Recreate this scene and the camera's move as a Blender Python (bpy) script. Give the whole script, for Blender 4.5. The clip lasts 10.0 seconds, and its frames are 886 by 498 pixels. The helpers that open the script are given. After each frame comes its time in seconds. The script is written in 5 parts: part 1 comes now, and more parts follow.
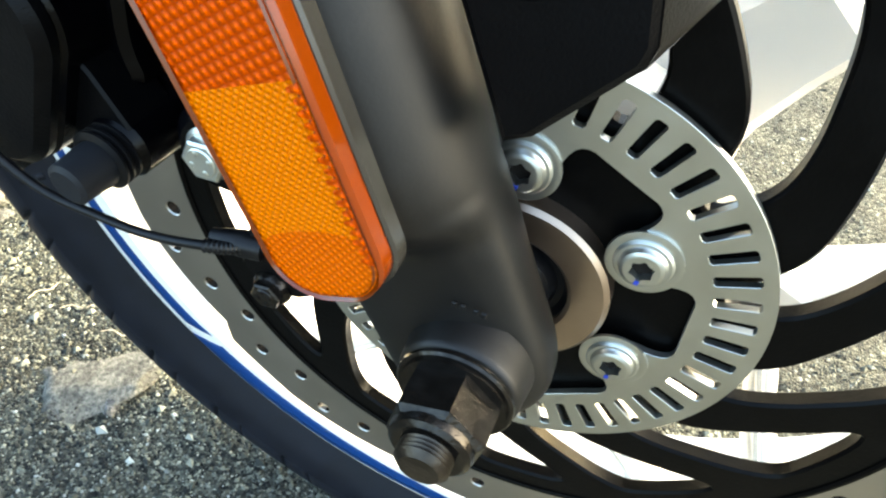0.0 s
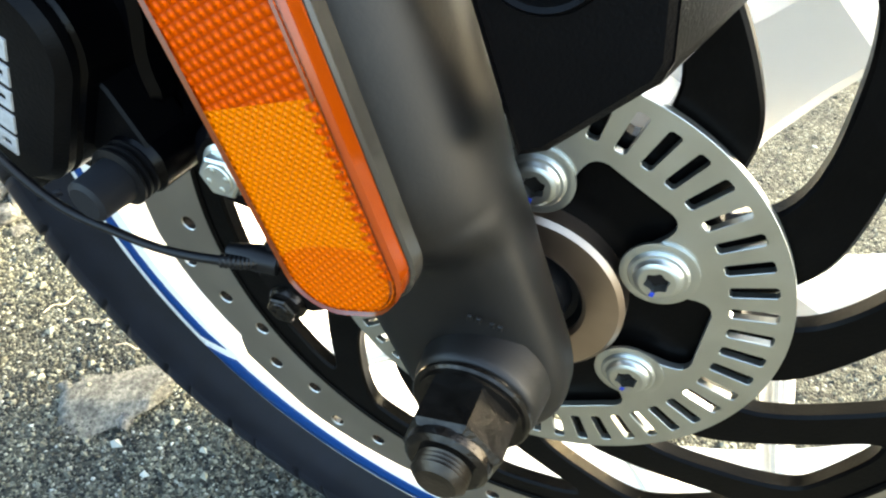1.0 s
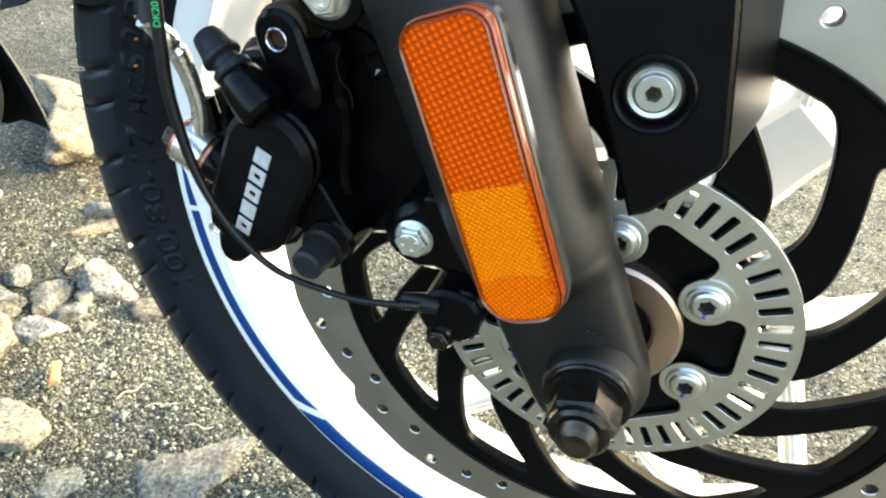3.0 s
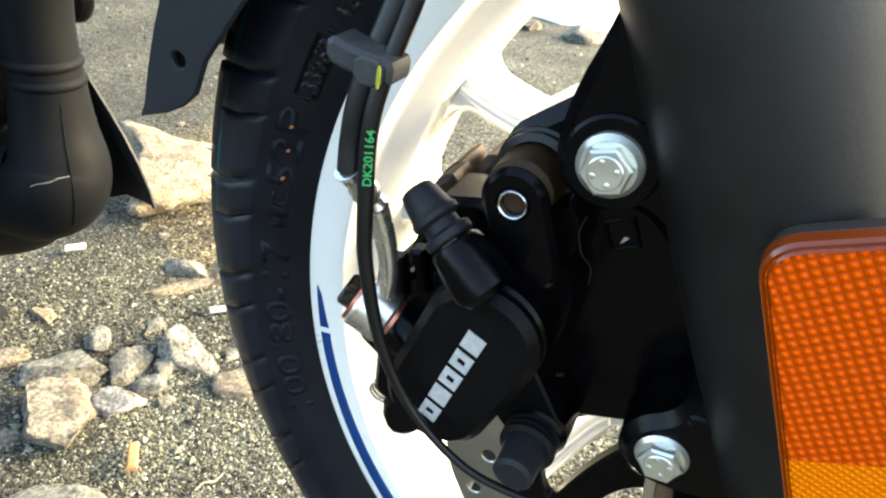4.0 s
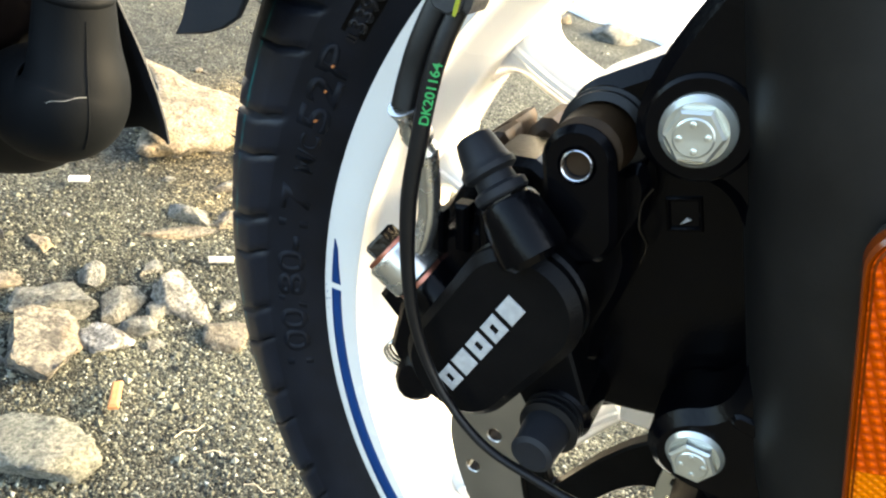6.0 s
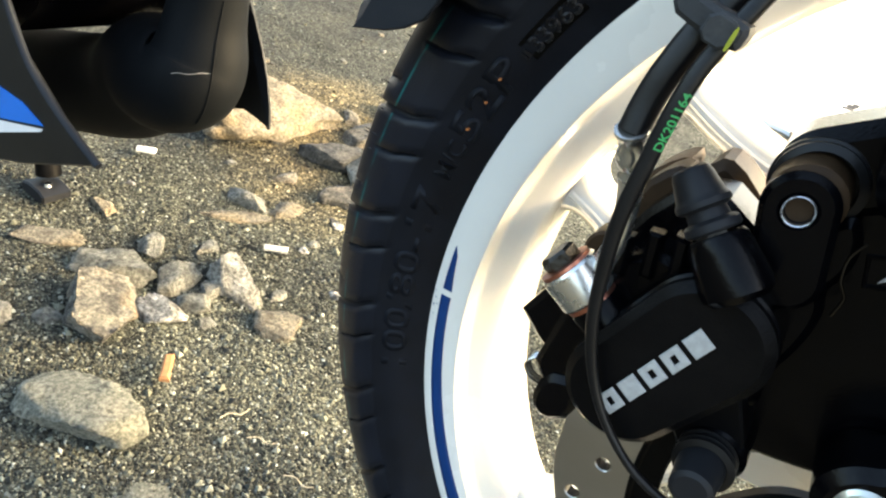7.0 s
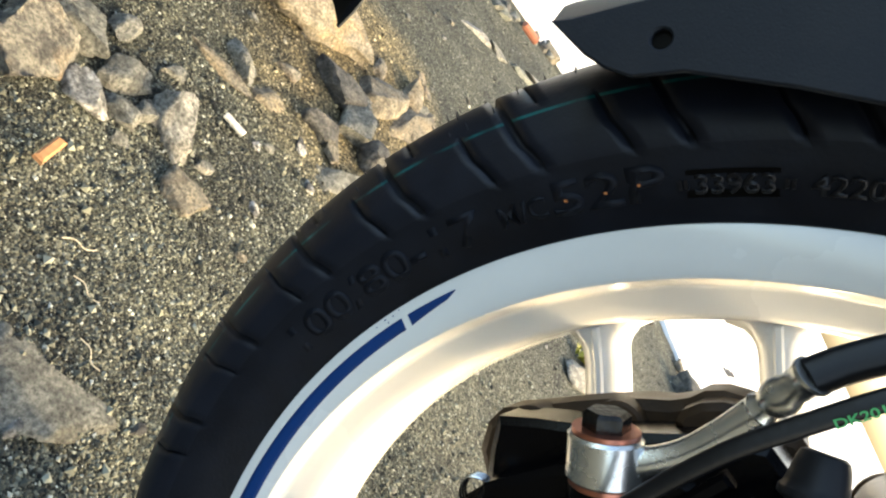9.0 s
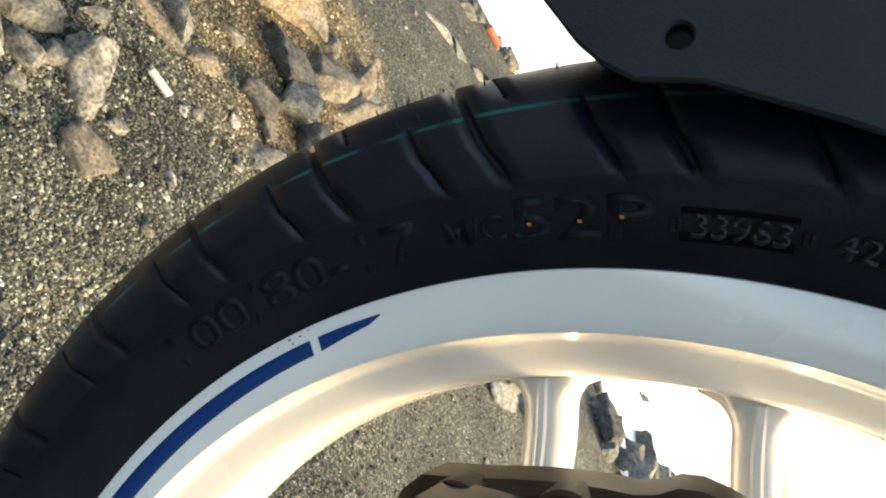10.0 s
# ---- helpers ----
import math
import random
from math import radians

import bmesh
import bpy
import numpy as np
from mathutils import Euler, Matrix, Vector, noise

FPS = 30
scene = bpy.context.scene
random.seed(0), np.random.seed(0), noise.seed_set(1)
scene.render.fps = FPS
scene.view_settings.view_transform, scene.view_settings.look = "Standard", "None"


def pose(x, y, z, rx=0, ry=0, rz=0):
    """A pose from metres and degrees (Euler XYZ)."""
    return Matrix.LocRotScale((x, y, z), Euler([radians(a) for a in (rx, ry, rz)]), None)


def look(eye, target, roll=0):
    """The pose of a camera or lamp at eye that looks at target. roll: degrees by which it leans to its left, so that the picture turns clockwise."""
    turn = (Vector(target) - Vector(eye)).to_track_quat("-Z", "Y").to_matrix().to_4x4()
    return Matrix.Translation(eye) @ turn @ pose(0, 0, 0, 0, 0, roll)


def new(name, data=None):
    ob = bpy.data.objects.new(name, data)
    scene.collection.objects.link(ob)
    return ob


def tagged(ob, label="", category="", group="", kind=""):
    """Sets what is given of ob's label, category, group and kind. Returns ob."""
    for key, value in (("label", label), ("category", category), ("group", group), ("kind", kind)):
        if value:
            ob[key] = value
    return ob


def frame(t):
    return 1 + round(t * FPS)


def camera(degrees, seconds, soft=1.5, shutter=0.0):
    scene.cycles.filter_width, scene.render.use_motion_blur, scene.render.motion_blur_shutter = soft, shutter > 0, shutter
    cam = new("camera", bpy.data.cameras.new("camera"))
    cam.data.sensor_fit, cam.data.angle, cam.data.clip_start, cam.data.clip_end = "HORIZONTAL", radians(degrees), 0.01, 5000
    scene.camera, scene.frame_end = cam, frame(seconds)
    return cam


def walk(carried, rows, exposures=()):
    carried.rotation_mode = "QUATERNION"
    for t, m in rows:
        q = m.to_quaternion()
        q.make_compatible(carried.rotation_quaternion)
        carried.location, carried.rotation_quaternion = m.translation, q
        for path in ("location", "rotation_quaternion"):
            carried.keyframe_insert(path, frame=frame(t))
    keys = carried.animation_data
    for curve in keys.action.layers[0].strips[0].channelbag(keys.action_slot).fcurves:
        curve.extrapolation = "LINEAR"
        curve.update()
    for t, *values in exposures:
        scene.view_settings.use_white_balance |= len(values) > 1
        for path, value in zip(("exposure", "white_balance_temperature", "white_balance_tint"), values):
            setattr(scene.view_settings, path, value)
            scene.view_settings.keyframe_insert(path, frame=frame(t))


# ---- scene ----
from mathutils.geometry import delaunay_2d_cdt

# camera and its path
cam = camera(67.75, 10.0, soft=2.2)
ROWS = [
    (0.0, 0.0161, -0.205, 0.4339, 45.08, -6.75, 22.2),
    (0.5, 0.0155, -0.1944, 0.431, 44.95, -5.81, 22.87),
    (1.0, 0.0149, -0.2055, 0.4347, 45.97, -5.8, 22.48),
    (1.5, 0.0134, -0.2322, 0.4505, 47.76, -5.94, 21.17),
    (2.0, 0.0185, -0.2786, 0.4669, 51.97, -7.24, 18.56),
    (2.2, 0.0222, -0.2903, 0.4696, 52.79, -7.36, 18.5),
    (3.3, -0.0298, -0.2801, 0.4618, 56.18, -4.23, 21.16),
    (3.5, -0.046, -0.2743, 0.4663, 56.86, -3.93, 22.05),
    (4.0, -0.0873, -0.244, 0.4693, 57.71, -5.78, 24.73),
    (4.5, -0.0988, -0.2327, 0.4595, 55.72, -8.27, 26.44),
    (5.0, -0.0968, -0.2345, 0.4549, 55.14, -12.41, 27.98),
    (6.5, -0.1054, -0.2551, 0.4538, 56.38, -12.03, 28.66),
    (7.0, -0.1376, -0.27, 0.4412, 56.08, -18.39, 33.87),
    (7.5, -0.1629, -0.2728, 0.4336, 54.64, -29.41, 40.7),
    (8.0, -0.1793, -0.2795, 0.4241, 50.36, -36.49, 47.25),
    (8.5, -0.1847, -0.2858, 0.4143, 46.52, -44.75, 52.7),
    (9.0, -0.1822, -0.2589, 0.3979, 41.83, -55.38, 57.66),
    (9.5, -0.1888, -0.2321, 0.3847, 38.54, -62.47, 61.13),
    (10.0, -0.1987, -0.2177, 0.3823, 38.71, -64.0, 60.91),
]
EXPOSURES = [(0.0, 3.49, 6750, -2), (2.2, 3.53, 6600, -1), (3.5, 3.40, 6850, 1), (4.5, 3.35, 7050, 2), (6.5, 3.28, 7100, 2), (7.0, 2.97, 7300, 2), (7.5, 2.77, 7300, 2), (8.5, 2.79, 7100, 2), (9.0, 2.60, 7150, 2), (10.0, 2.41, 7350, 3)]
walk(cam, [(t, pose(*r)) for t, *r in ROWS], EXPOSURES)

# world and light: open daylight, sun from beyond the machine and ahead of it, its near flank in open shade
SUN_ELEV, SUN_AZ = 25.0, 35.0          # azimuth of the sun seen from the wheel, degrees from +x towards +y
sun_dir = Vector((math.cos(radians(SUN_ELEV)) * math.cos(radians(SUN_AZ)),
                  math.cos(radians(SUN_ELEV)) * math.sin(radians(SUN_AZ)),
                  math.sin(radians(SUN_ELEV))))
world = bpy.data.worlds.new("sky")
scene.world = world
world.use_nodes = True
wn = world.node_tree
sky = wn.nodes.new("ShaderNodeTexSky")
sky.sky_type = "NISHITA"
sky.sun_disc = False
sky.sun_elevation = radians(SUN_ELEV)
sky.sun_rotation = radians(90 - SUN_AZ)
sky.air_density, sky.dust_density, sky.ozone_density = 0.8, 5.0, 0.4
wn.nodes["Background"].inputs["Strength"].default_value = 0.15
wn.links.new(sky.outputs[0], wn.nodes["Background"].inputs["Color"])
sun_data = bpy.data.lights.new("sun", "SUN")
sun_data.energy, sun_data.angle, sun_data.color = 0.46, radians(1.5), (1.0, 0.62, 0.22)
sun = new("sun", sun_data)
sun.matrix_world = look(sun_dir * 10, (0, 0, 0))

# ---------------------------------------------------------------- materials
def shader(name, base, rough=0.5, metal=0.0, coat=0.0, vary=0.15, scale=40.0, bump=0.1, bump_scale=300.0,
           dark=None, spec=0.5, dust=0.0, coords="Object"):
    """A painted, cast or metal surface with two scales of variation, fine relief and some dust."""
    m = bpy.data.materials.new(name)
    m.use_nodes = True
    nt = m.node_tree
    bsdf = nt.nodes["Principled BSDF"]
    tc = nt.nodes.new("ShaderNodeTexCoord")
    n1 = nt.nodes.new("ShaderNodeTexNoise")
    n1.inputs["Scale"].default_value, n1.inputs["Detail"].default_value = scale, 6
    nt.links.new(tc.outputs[coords], n1.inputs["Vector"])
    n2 = nt.nodes.new("ShaderNodeTexNoise")
    n2.inputs["Scale"].default_value, n2.inputs["Detail"].default_value = bump_scale, 4
    nt.links.new(tc.outputs[coords], n2.inputs["Vector"])
    ramp = nt.nodes.new("ShaderNodeValToRGB")
    low = dark or [c * (1 - vary) for c in base]
    ramp.color_ramp.elements[0].position, ramp.color_ramp.elements[1].position = 0.35, 0.65
    ramp.color_ramp.elements[0].color = (*low, 1)
    ramp.color_ramp.elements[1].color = (*base, 1)
    nt.links.new(n1.outputs["Fac"], ramp.inputs["Fac"])
    colour = ramp.outputs["Color"]
    if dust:
        n3 = nt.nodes.new("ShaderNodeTexNoise")
        n3.inputs["Scale"].default_value, n3.inputs["Detail"].default_value = scale * 0.7, 10
        n3.inputs["Roughness"].default_value = 0.75
        nt.links.new(tc.outputs[coords], n3.inputs["Vector"])
        rr = nt.nodes.new("ShaderNodeMapRange")
        rr.inputs["From Min"].default_value, rr.inputs["From Max"].default_value = 0.5, 0.8
        rr.inputs["To Max"].default_value = dust
        nt.links.new(n3.outputs["Fac"], rr.inputs["Value"])
        mx = nt.nodes.new("ShaderNodeMix")
        mx.data_type = "RGBA"
        nt.links.new(rr.outputs[0], mx.inputs["Factor"])
        nt.links.new(colour, mx.inputs["A"])
        mx.inputs["B"].default_value = (0.25, 0.22, 0.18, 1)
        colour = mx.outputs["Result"]
    nt.links.new(colour, bsdf.inputs["Base Color"])
    mr = nt.nodes.new("ShaderNodeMapRange")
    mr.inputs["To Min"].default_value, mr.inputs["To Max"].default_value = rough * 0.8, min(1.0, rough * 1.25)
    nt.links.new(n1.outputs["Fac"], mr.inputs["Value"])
    nt.links.new(mr.outputs[0], bsdf.inputs["Roughness"])
    bsdf.inputs["Metallic"].default_value = metal
    bsdf.inputs["Coat Weight"].default_value = coat
    bsdf.inputs["Coat Roughness"].default_value = 0.12
    bsdf.inputs["Specular IOR Level"].default_value = spec
    if bump:
        b = nt.nodes.new("ShaderNodeBump")
        b.inputs["Strength"].default_value, b.inputs["Distance"].default_value = bump, 0.001
        nt.links.new(n2.outputs["Fac"], b.inputs["Height"])
        nt.links.new(b.outputs[0], bsdf.inputs["Normal"])
    return m


WHITE = shader("white_wheel_paint", (0.78, 0.765, 0.715), 0.26, coat=1.0, vary=0.05, scale=12, bump=0.02, bump_scale=300, dust=0.08)
WHITE.node_tree.nodes["Principled BSDF"].inputs["Coat Roughness"].default_value = 0.07
BLUE = shader("blue_decal", (0.002, 0.036, 0.155), 0.4, coat=0.1, spec=0.3, vary=0.1, bump=0)
RUBBER = shader("tyre_rubber", (0.0052, 0.0066, 0.0108), 0.5, vary=0.35, scale=60, bump=0.12, bump_scale=700, spec=0.17, dust=0.012)
RUBBER_MARK = shader("tyre_relief", (0.007, 0.007, 0.009), 0.38, spec=0.3, vary=0.2, bump=0.3, bump_scale=500)
CAST = shader("black_cast_metal", (0.0012, 0.0012, 0.0018), 0.20, vary=0.3, scale=90, bump=0.10, bump_scale=900, spec=0.12, dust=0.006)
FORK = shader("satin_black_fork", (0.0045, 0.0041, 0.0038), 0.44, metal=0.0, spec=0.36, vary=0.15, scale=50, bump=0.05, bump_scale=900, dust=0.03)
PLASTIC = shader("matt_black_plastic", (0.0020, 0.0020, 0.0024), 0.34, spec=0.09, vary=0.2, scale=30, bump=0.15, bump_scale=1400, dust=0.015)
GUARD = shader("dark_grey_plastic", (0.0128, 0.0155, 0.0205), 0.47, spec=0.17, vary=0.12, scale=25, bump=0.12, bump_scale=1500, dust=0.03)
SOFT = shader("black_rubber_hose", (0.0055, 0.0055, 0.0062), 0.35, spec=0.25, vary=0.2, scale=80, bump=0.08, bump_scale=800, dust=0.015)
CAP = shader("grey_rubber_cap", (0.011, 0.012, 0.0145), 0.5, spec=0.22, vary=0.2, bump=0.1)
STEEL = shader("brushed_disc_steel", (0.47, 0.45, 0.415), 0.38, metal=1.0, vary=0.12, scale=35, bump=0.0)
CARRIER = shader("black_disc_carrier", (0.002, 0.0019, 0.0019), 0.34, spec=0.07, vary=0.3, scale=60, bump=0.1, bump_scale=900, dust=0.01)
ZINC = shader("zinc_plated_steel", (0.57, 0.585, 0.55), 0.36, metal=1.0, vary=0.10, scale=70, bump=0.04, bump_scale=900)
BOLT = shader("yellowed_zinc_bolt", (0.70, 0.71, 0.64), 0.30, metal=0.85, vary=0.15, scale=120, bump=0.05, bump_scale=700)
TURNED = shader("turned_steel", (0.44, 0.345, 0.27), 0.34, metal=1.0, vary=0.15, scale=60, bump=0.03)
BLACKNUT = shader("blackened_steel", (0.035, 0.031, 0.027), 0.2, metal=0.85, vary=0.5, scale=260, bump=0.22, bump_scale=600, dust=0.03)
CHROME = shader("bright_steel", (0.72, 0.72, 0.72), 0.2, metal=1.0, vary=0.1, scale=90, bump=0.03)
FITTING = shader("satin_plated_fitting", (0.70, 0.70, 0.67), 0.26, metal=0.95, vary=0.12, scale=120, bump=0.05, bump_scale=700)
LETTER = shader("pale_grey_print", (0.40, 0.40, 0.39), 0.6, vary=0.2, scale=500, bump=0.1)
GREEN = shader("green_print", (0.02, 0.30, 0.08), 0.5, bump=0)
COPPER = shader("copper_washer", (0.55, 0.22, 0.15), 0.35, metal=1.0, bump=0)
MARK = shader("blue_paint_mark", (0.02, 0.05, 0.40), 0.4, bump=0)
PEN = shader("faded_ink", (0.16, 0.16, 0.24), 0.5, metal=0.5, bump=0)
BLUE_PANEL = shader("blue_fairing_paint", (0.001, 0.15, 0.62), 0.3, coat=0.2, vary=0.05, bump=0)
WHITE_PANEL = shader("white_fairing_paint", (0.78, 0.79, 0.80), 0.25, coat=0.6, vary=0.04, bump=0)
BLACK_PANEL = shader("black_fairing_plastic", (0.007, 0.0075, 0.008), 0.32, spec=0.3, vary=0.2, bump=0.05, bump_scale=900, dust=0.04)
# near-black for hole walls; in sockets and pin bore it paints their shade
RECESS_DARK = shader("dark_recess", (0.010, 0.007, 0.005), 0.7, vary=0.4, bump=0, spec=0.2)
# black casting with brake dust; the sun's brown cast is tinted in
DUST_SUNLIT = shader("dusted_sunlit_casting", (0.046, 0.026, 0.0125), 0.5, spec=0.15, vary=0.5, scale=70, bump=0.15, bump_scale=700, dust=0.015)
STUD = shader("worn_thread_steel", (0.07, 0.058, 0.046), 0.32, metal=0.9, vary=0.5, scale=200, bump=0.15, bump_scale=700)
FLECK = shader("orange_fleck", (0.55, 0.20, 0.06), 0.6, bump=0)
RUBBER_GREY = shader("worn_grey_rubber", (0.020, 0.023, 0.026), 0.62, vary=0.4, scale=120, bump=0.25, bump_scale=700, spec=0.4, dust=0.12)
YELLOW_DAB = shader("yellow_green_paint", (0.33, 0.36, 0.02), 0.5, vary=0.3, scale=300, bump=0.05)
PIPE = shader("heat_dulled_black_pipe", (0.0046, 0.0056, 0.0068), 0.56, spec=0.06, vary=0.3, scale=18, bump=0.15, bump_scale=900)
SMOKE = shader("smoky_backing_plastic", (0.028, 0.026, 0.022), 0.2, coat=0.2, vary=0.1, bump=0.02)


def amber(name, base, cell, turn, depth, shade):
    """Amber reflector plastic over a lattice of small prisms, shade between them painted in."""
    m = shader(name, base, 0.30, coat=0.0, vary=0.1, scale=60, bump=0, spec=0.06)
    nt = m.node_tree
    bsdf = nt.nodes["Principled BSDF"]
    tc = nt.nodes.new("ShaderNodeTexCoord")
    mp = nt.nodes.new("ShaderNodeMapping")
    mp.inputs["Rotation"].default_value = (0, radians(turn), 0)
    nt.links.new(tc.outputs["Object"], mp.inputs["Vector"])
    heights = []
    for axis in ("X", "Z"):
        w = nt.nodes.new("ShaderNodeTexWave")
        w.wave_type, w.bands_direction, w.wave_profile = "BANDS", axis, "TRI"
        w.inputs["Scale"].default_value = 0.314 / cell
        nt.links.new(mp.outputs[0], w.inputs["Vector"])
        heights.append(w.outputs["Fac"])
    mul = nt.nodes.new("ShaderNodeMath")
    mul.operation = "MULTIPLY"
    nt.links.new(heights[0], mul.inputs[0])
    nt.links.new(heights[1], mul.inputs[1])
    b = nt.nodes.new("ShaderNodeBump")
    b.inputs["Strength"].default_value, b.inputs["Distance"].default_value = 1.0, depth
    nt.links.new(mul.outputs[0], b.inputs["Height"])
    nt.links.new(b.outputs[0], bsdf.inputs["Normal"])
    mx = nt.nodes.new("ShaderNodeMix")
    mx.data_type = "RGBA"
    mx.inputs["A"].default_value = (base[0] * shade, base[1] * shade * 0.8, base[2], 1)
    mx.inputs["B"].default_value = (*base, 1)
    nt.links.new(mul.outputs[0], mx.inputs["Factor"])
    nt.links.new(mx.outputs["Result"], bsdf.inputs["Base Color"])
    bsdf.inputs["Transmission Weight"].default_value = 0.0
    return m


# one amber plastic: light returned by the lower prisms is tinted in
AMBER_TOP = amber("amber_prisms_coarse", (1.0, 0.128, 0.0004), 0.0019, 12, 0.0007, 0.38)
AMBER_MID = amber("amber_prisms_glow", (1.0, 0.255, 0.0004), 0.0013, 50, 0.0005, 0.62)
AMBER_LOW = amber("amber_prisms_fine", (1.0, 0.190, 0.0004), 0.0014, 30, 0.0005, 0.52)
AMBER_RIM = shader("amber_plastic", (0.17, 0.026, 0.0004), 0.14, coat=0.15, vary=0.1, bump=0)

def teal_line(m):
    """A teal moulding line that runs round the tread."""
    nt = m.node_tree
    bs = nt.nodes["Principled BSDF"]
    src = bs.inputs["Base Color"].links[0].from_socket
    g = nt.nodes.new("ShaderNodeTexCoord")
    sep = nt.nodes.new("ShaderNodeSeparateXYZ")
    nt.links.new(g.outputs["Object"], sep.inputs[0])
    d = nt.nodes.new("ShaderNodeMath")
    d.operation = "COMPARE"
    d.inputs[1].default_value, d.inputs[2].default_value = -0.0442, 0.00042
    nt.links.new(sep.outputs["Y"], d.inputs[0])
    nz = nt.nodes.new("ShaderNodeTexNoise")
    nz.inputs["Scale"].default_value, nz.inputs["Detail"].default_value = 45, 5
    nt.links.new(g.outputs["Object"], nz.inputs["Vector"])
    th = nt.nodes.new("ShaderNodeMapRange")
    th.inputs["From Min"].default_value, th.inputs["From Max"].default_value = 0.42, 0.58
    nt.links.new(nz.outputs["Fac"], th.inputs["Value"])
    ml = nt.nodes.new("ShaderNodeMath")
    ml.operation = "MULTIPLY"
    nt.links.new(d.outputs[0], ml.inputs[0])
    nt.links.new(th.outputs[0], ml.inputs[1])
    mxr = nt.nodes.new("ShaderNodeMix")
    mxr.data_type = "RGBA"
    nt.links.new(ml.outputs[0], mxr.inputs["Factor"])
    nt.links.new(src, mxr.inputs["A"])
    mxr.inputs["B"].default_value = (0.005, 0.085, 0.082, 1)
    nt.links.new(mxr.outputs["Result"], bs.inputs["Base Color"])


RUBBER_TREAD = shader("tread_rubber", (0.0066, 0.0084, 0.0140), 0.42, vary=0.25, scale=60, bump=0.10, bump_scale=700, spec=0.22, dust=0.01)
teal_line(RUBBER_TREAD)

# brushed arcs on the disc: fine rings round the axle
nt = STEEL.node_tree
bs = nt.nodes["Principled BSDF"]
tc = nt.nodes.new("ShaderNodeTexCoord")
wv = nt.nodes.new("ShaderNodeTexNoise")
mp = nt.nodes.new("ShaderNodeMapping")
mp.inputs["Scale"].default_value = (40, 1, 900)
mp.inputs["Rotation"].default_value = (0, radians(25), 0)
nt.links.new(tc.outputs["Object"], mp.inputs["Vector"])
nt.links.new(mp.outputs[0], wv.inputs["Vector"])
wv.inputs["Scale"].default_value, wv.inputs["Detail"].default_value = 1.0, 3
b = nt.nodes.new("ShaderNodeBump")
b.inputs["Strength"].default_value, b.inputs["Distance"].default_value = 0.12, 0.0004
nt.links.new(wv.outputs["Fac"], b.inputs["Height"])
nt.links.new(b.outputs[0], bs.inputs["Normal"])


def rock(name, a, b_, c_, grain=290.0):
    """Broken stone: two tones with pale and rusty blotches, coarse relief."""
    m = bpy.data.materials.new(name)
    m.use_nodes = True
    nt = m.node_tree
    bsdf = nt.nodes["Principled BSDF"]
    tc = nt.nodes.new("ShaderNodeTexCoord")
    oi = nt.nodes.new("ShaderNodeObjectInfo")
    off = nt.nodes.new("ShaderNodeVectorMath")
    off.operation = "ADD"
    nt.links.new(tc.outputs["Object"], off.inputs[0])
    nt.links.new(oi.outputs["Random"], off.inputs[1])
    n1 = nt.nodes.new("ShaderNodeTexNoise")
    n1.inputs["Scale"].default_value, n1.inputs["Detail"].default_value = 62, 12
    n1.inputs["Roughness"].default_value = 0.65
    n2 = nt.nodes.new("ShaderNodeTexNoise")
    n2.inputs["Scale"].default_value, n2.inputs["Detail"].default_value = grain, 8
    n2.inputs["Roughness"].default_value = 0.7
    n3 = nt.nodes.new("ShaderNodeTexNoise")
    n3.inputs["Scale"].default_value, n3.inputs["Detail"].default_value = 22, 6
    for n in (n1, n2, n3):
        nt.links.new(off.outputs[0], n.inputs["Vector"])
    r1 = nt.nodes.new("ShaderNodeValToRGB")
    r1.color_ramp.elements[0].position, r1.color_ramp.elements[1].position = 0.43, 0.57
    r1.color_ramp.elements[0].color, r1.color_ramp.elements[1].color = (*a, 1), (*b_, 1)
    nt.links.new(n1.outputs["Fac"], r1.inputs["Fac"])
    r3 = nt.nodes.new("ShaderNodeMapRange")
    r3.inputs["From Min"].default_value, r3.inputs["From Max"].default_value = 0.52, 0.7
    nt.links.new(n3.outputs["Fac"], r3.inputs["Value"])
    mx = nt.nodes.new("ShaderNodeMix")
    mx.data_type = "RGBA"
    nt.links.new(r3.outputs[0], mx.inputs["Factor"])
    nt.links.new(r1.outputs["Color"], mx.inputs["A"])
    mx.inputs["B"].default_value = (*c_, 1)
    m2 = nt.nodes.new("ShaderNodeMix")
    m2.data_type, m2.blend_type = "RGBA", "MULTIPLY"
    m2.inputs["Factor"].default_value = 0.8
    r2 = nt.nodes.new("ShaderNodeMapRange")
    r2.inputs["From Min"].default_value, r2.inputs["From Max"].default_value = 0.36, 0.64
    r2.inputs["To Min"].default_value, r2.inputs["To Max"].default_value = 0.15, 1.75
    nt.links.new(n2.outputs["Fac"], r2.inputs["Value"])
    nt.links.new(mx.outputs["Result"], m2.inputs["A"])
    nt.links.new(r2.outputs[0], m2.inputs["B"])
    nt.links.new(m2.outputs["Result"], bsdf.inputs["Base Color"])
    bsdf.inputs["Roughness"].default_value = 0.9
    b = nt.nodes.new("ShaderNodeBump")
    b.inputs["Strength"].default_value, b.inputs["Distance"].default_value = 1.0, 0.005
    nt.links.new(n2.outputs["Fac"], b.inputs["Height"])
    nt.links.new(b.outputs[0], bsdf.inputs["Normal"])
    return m


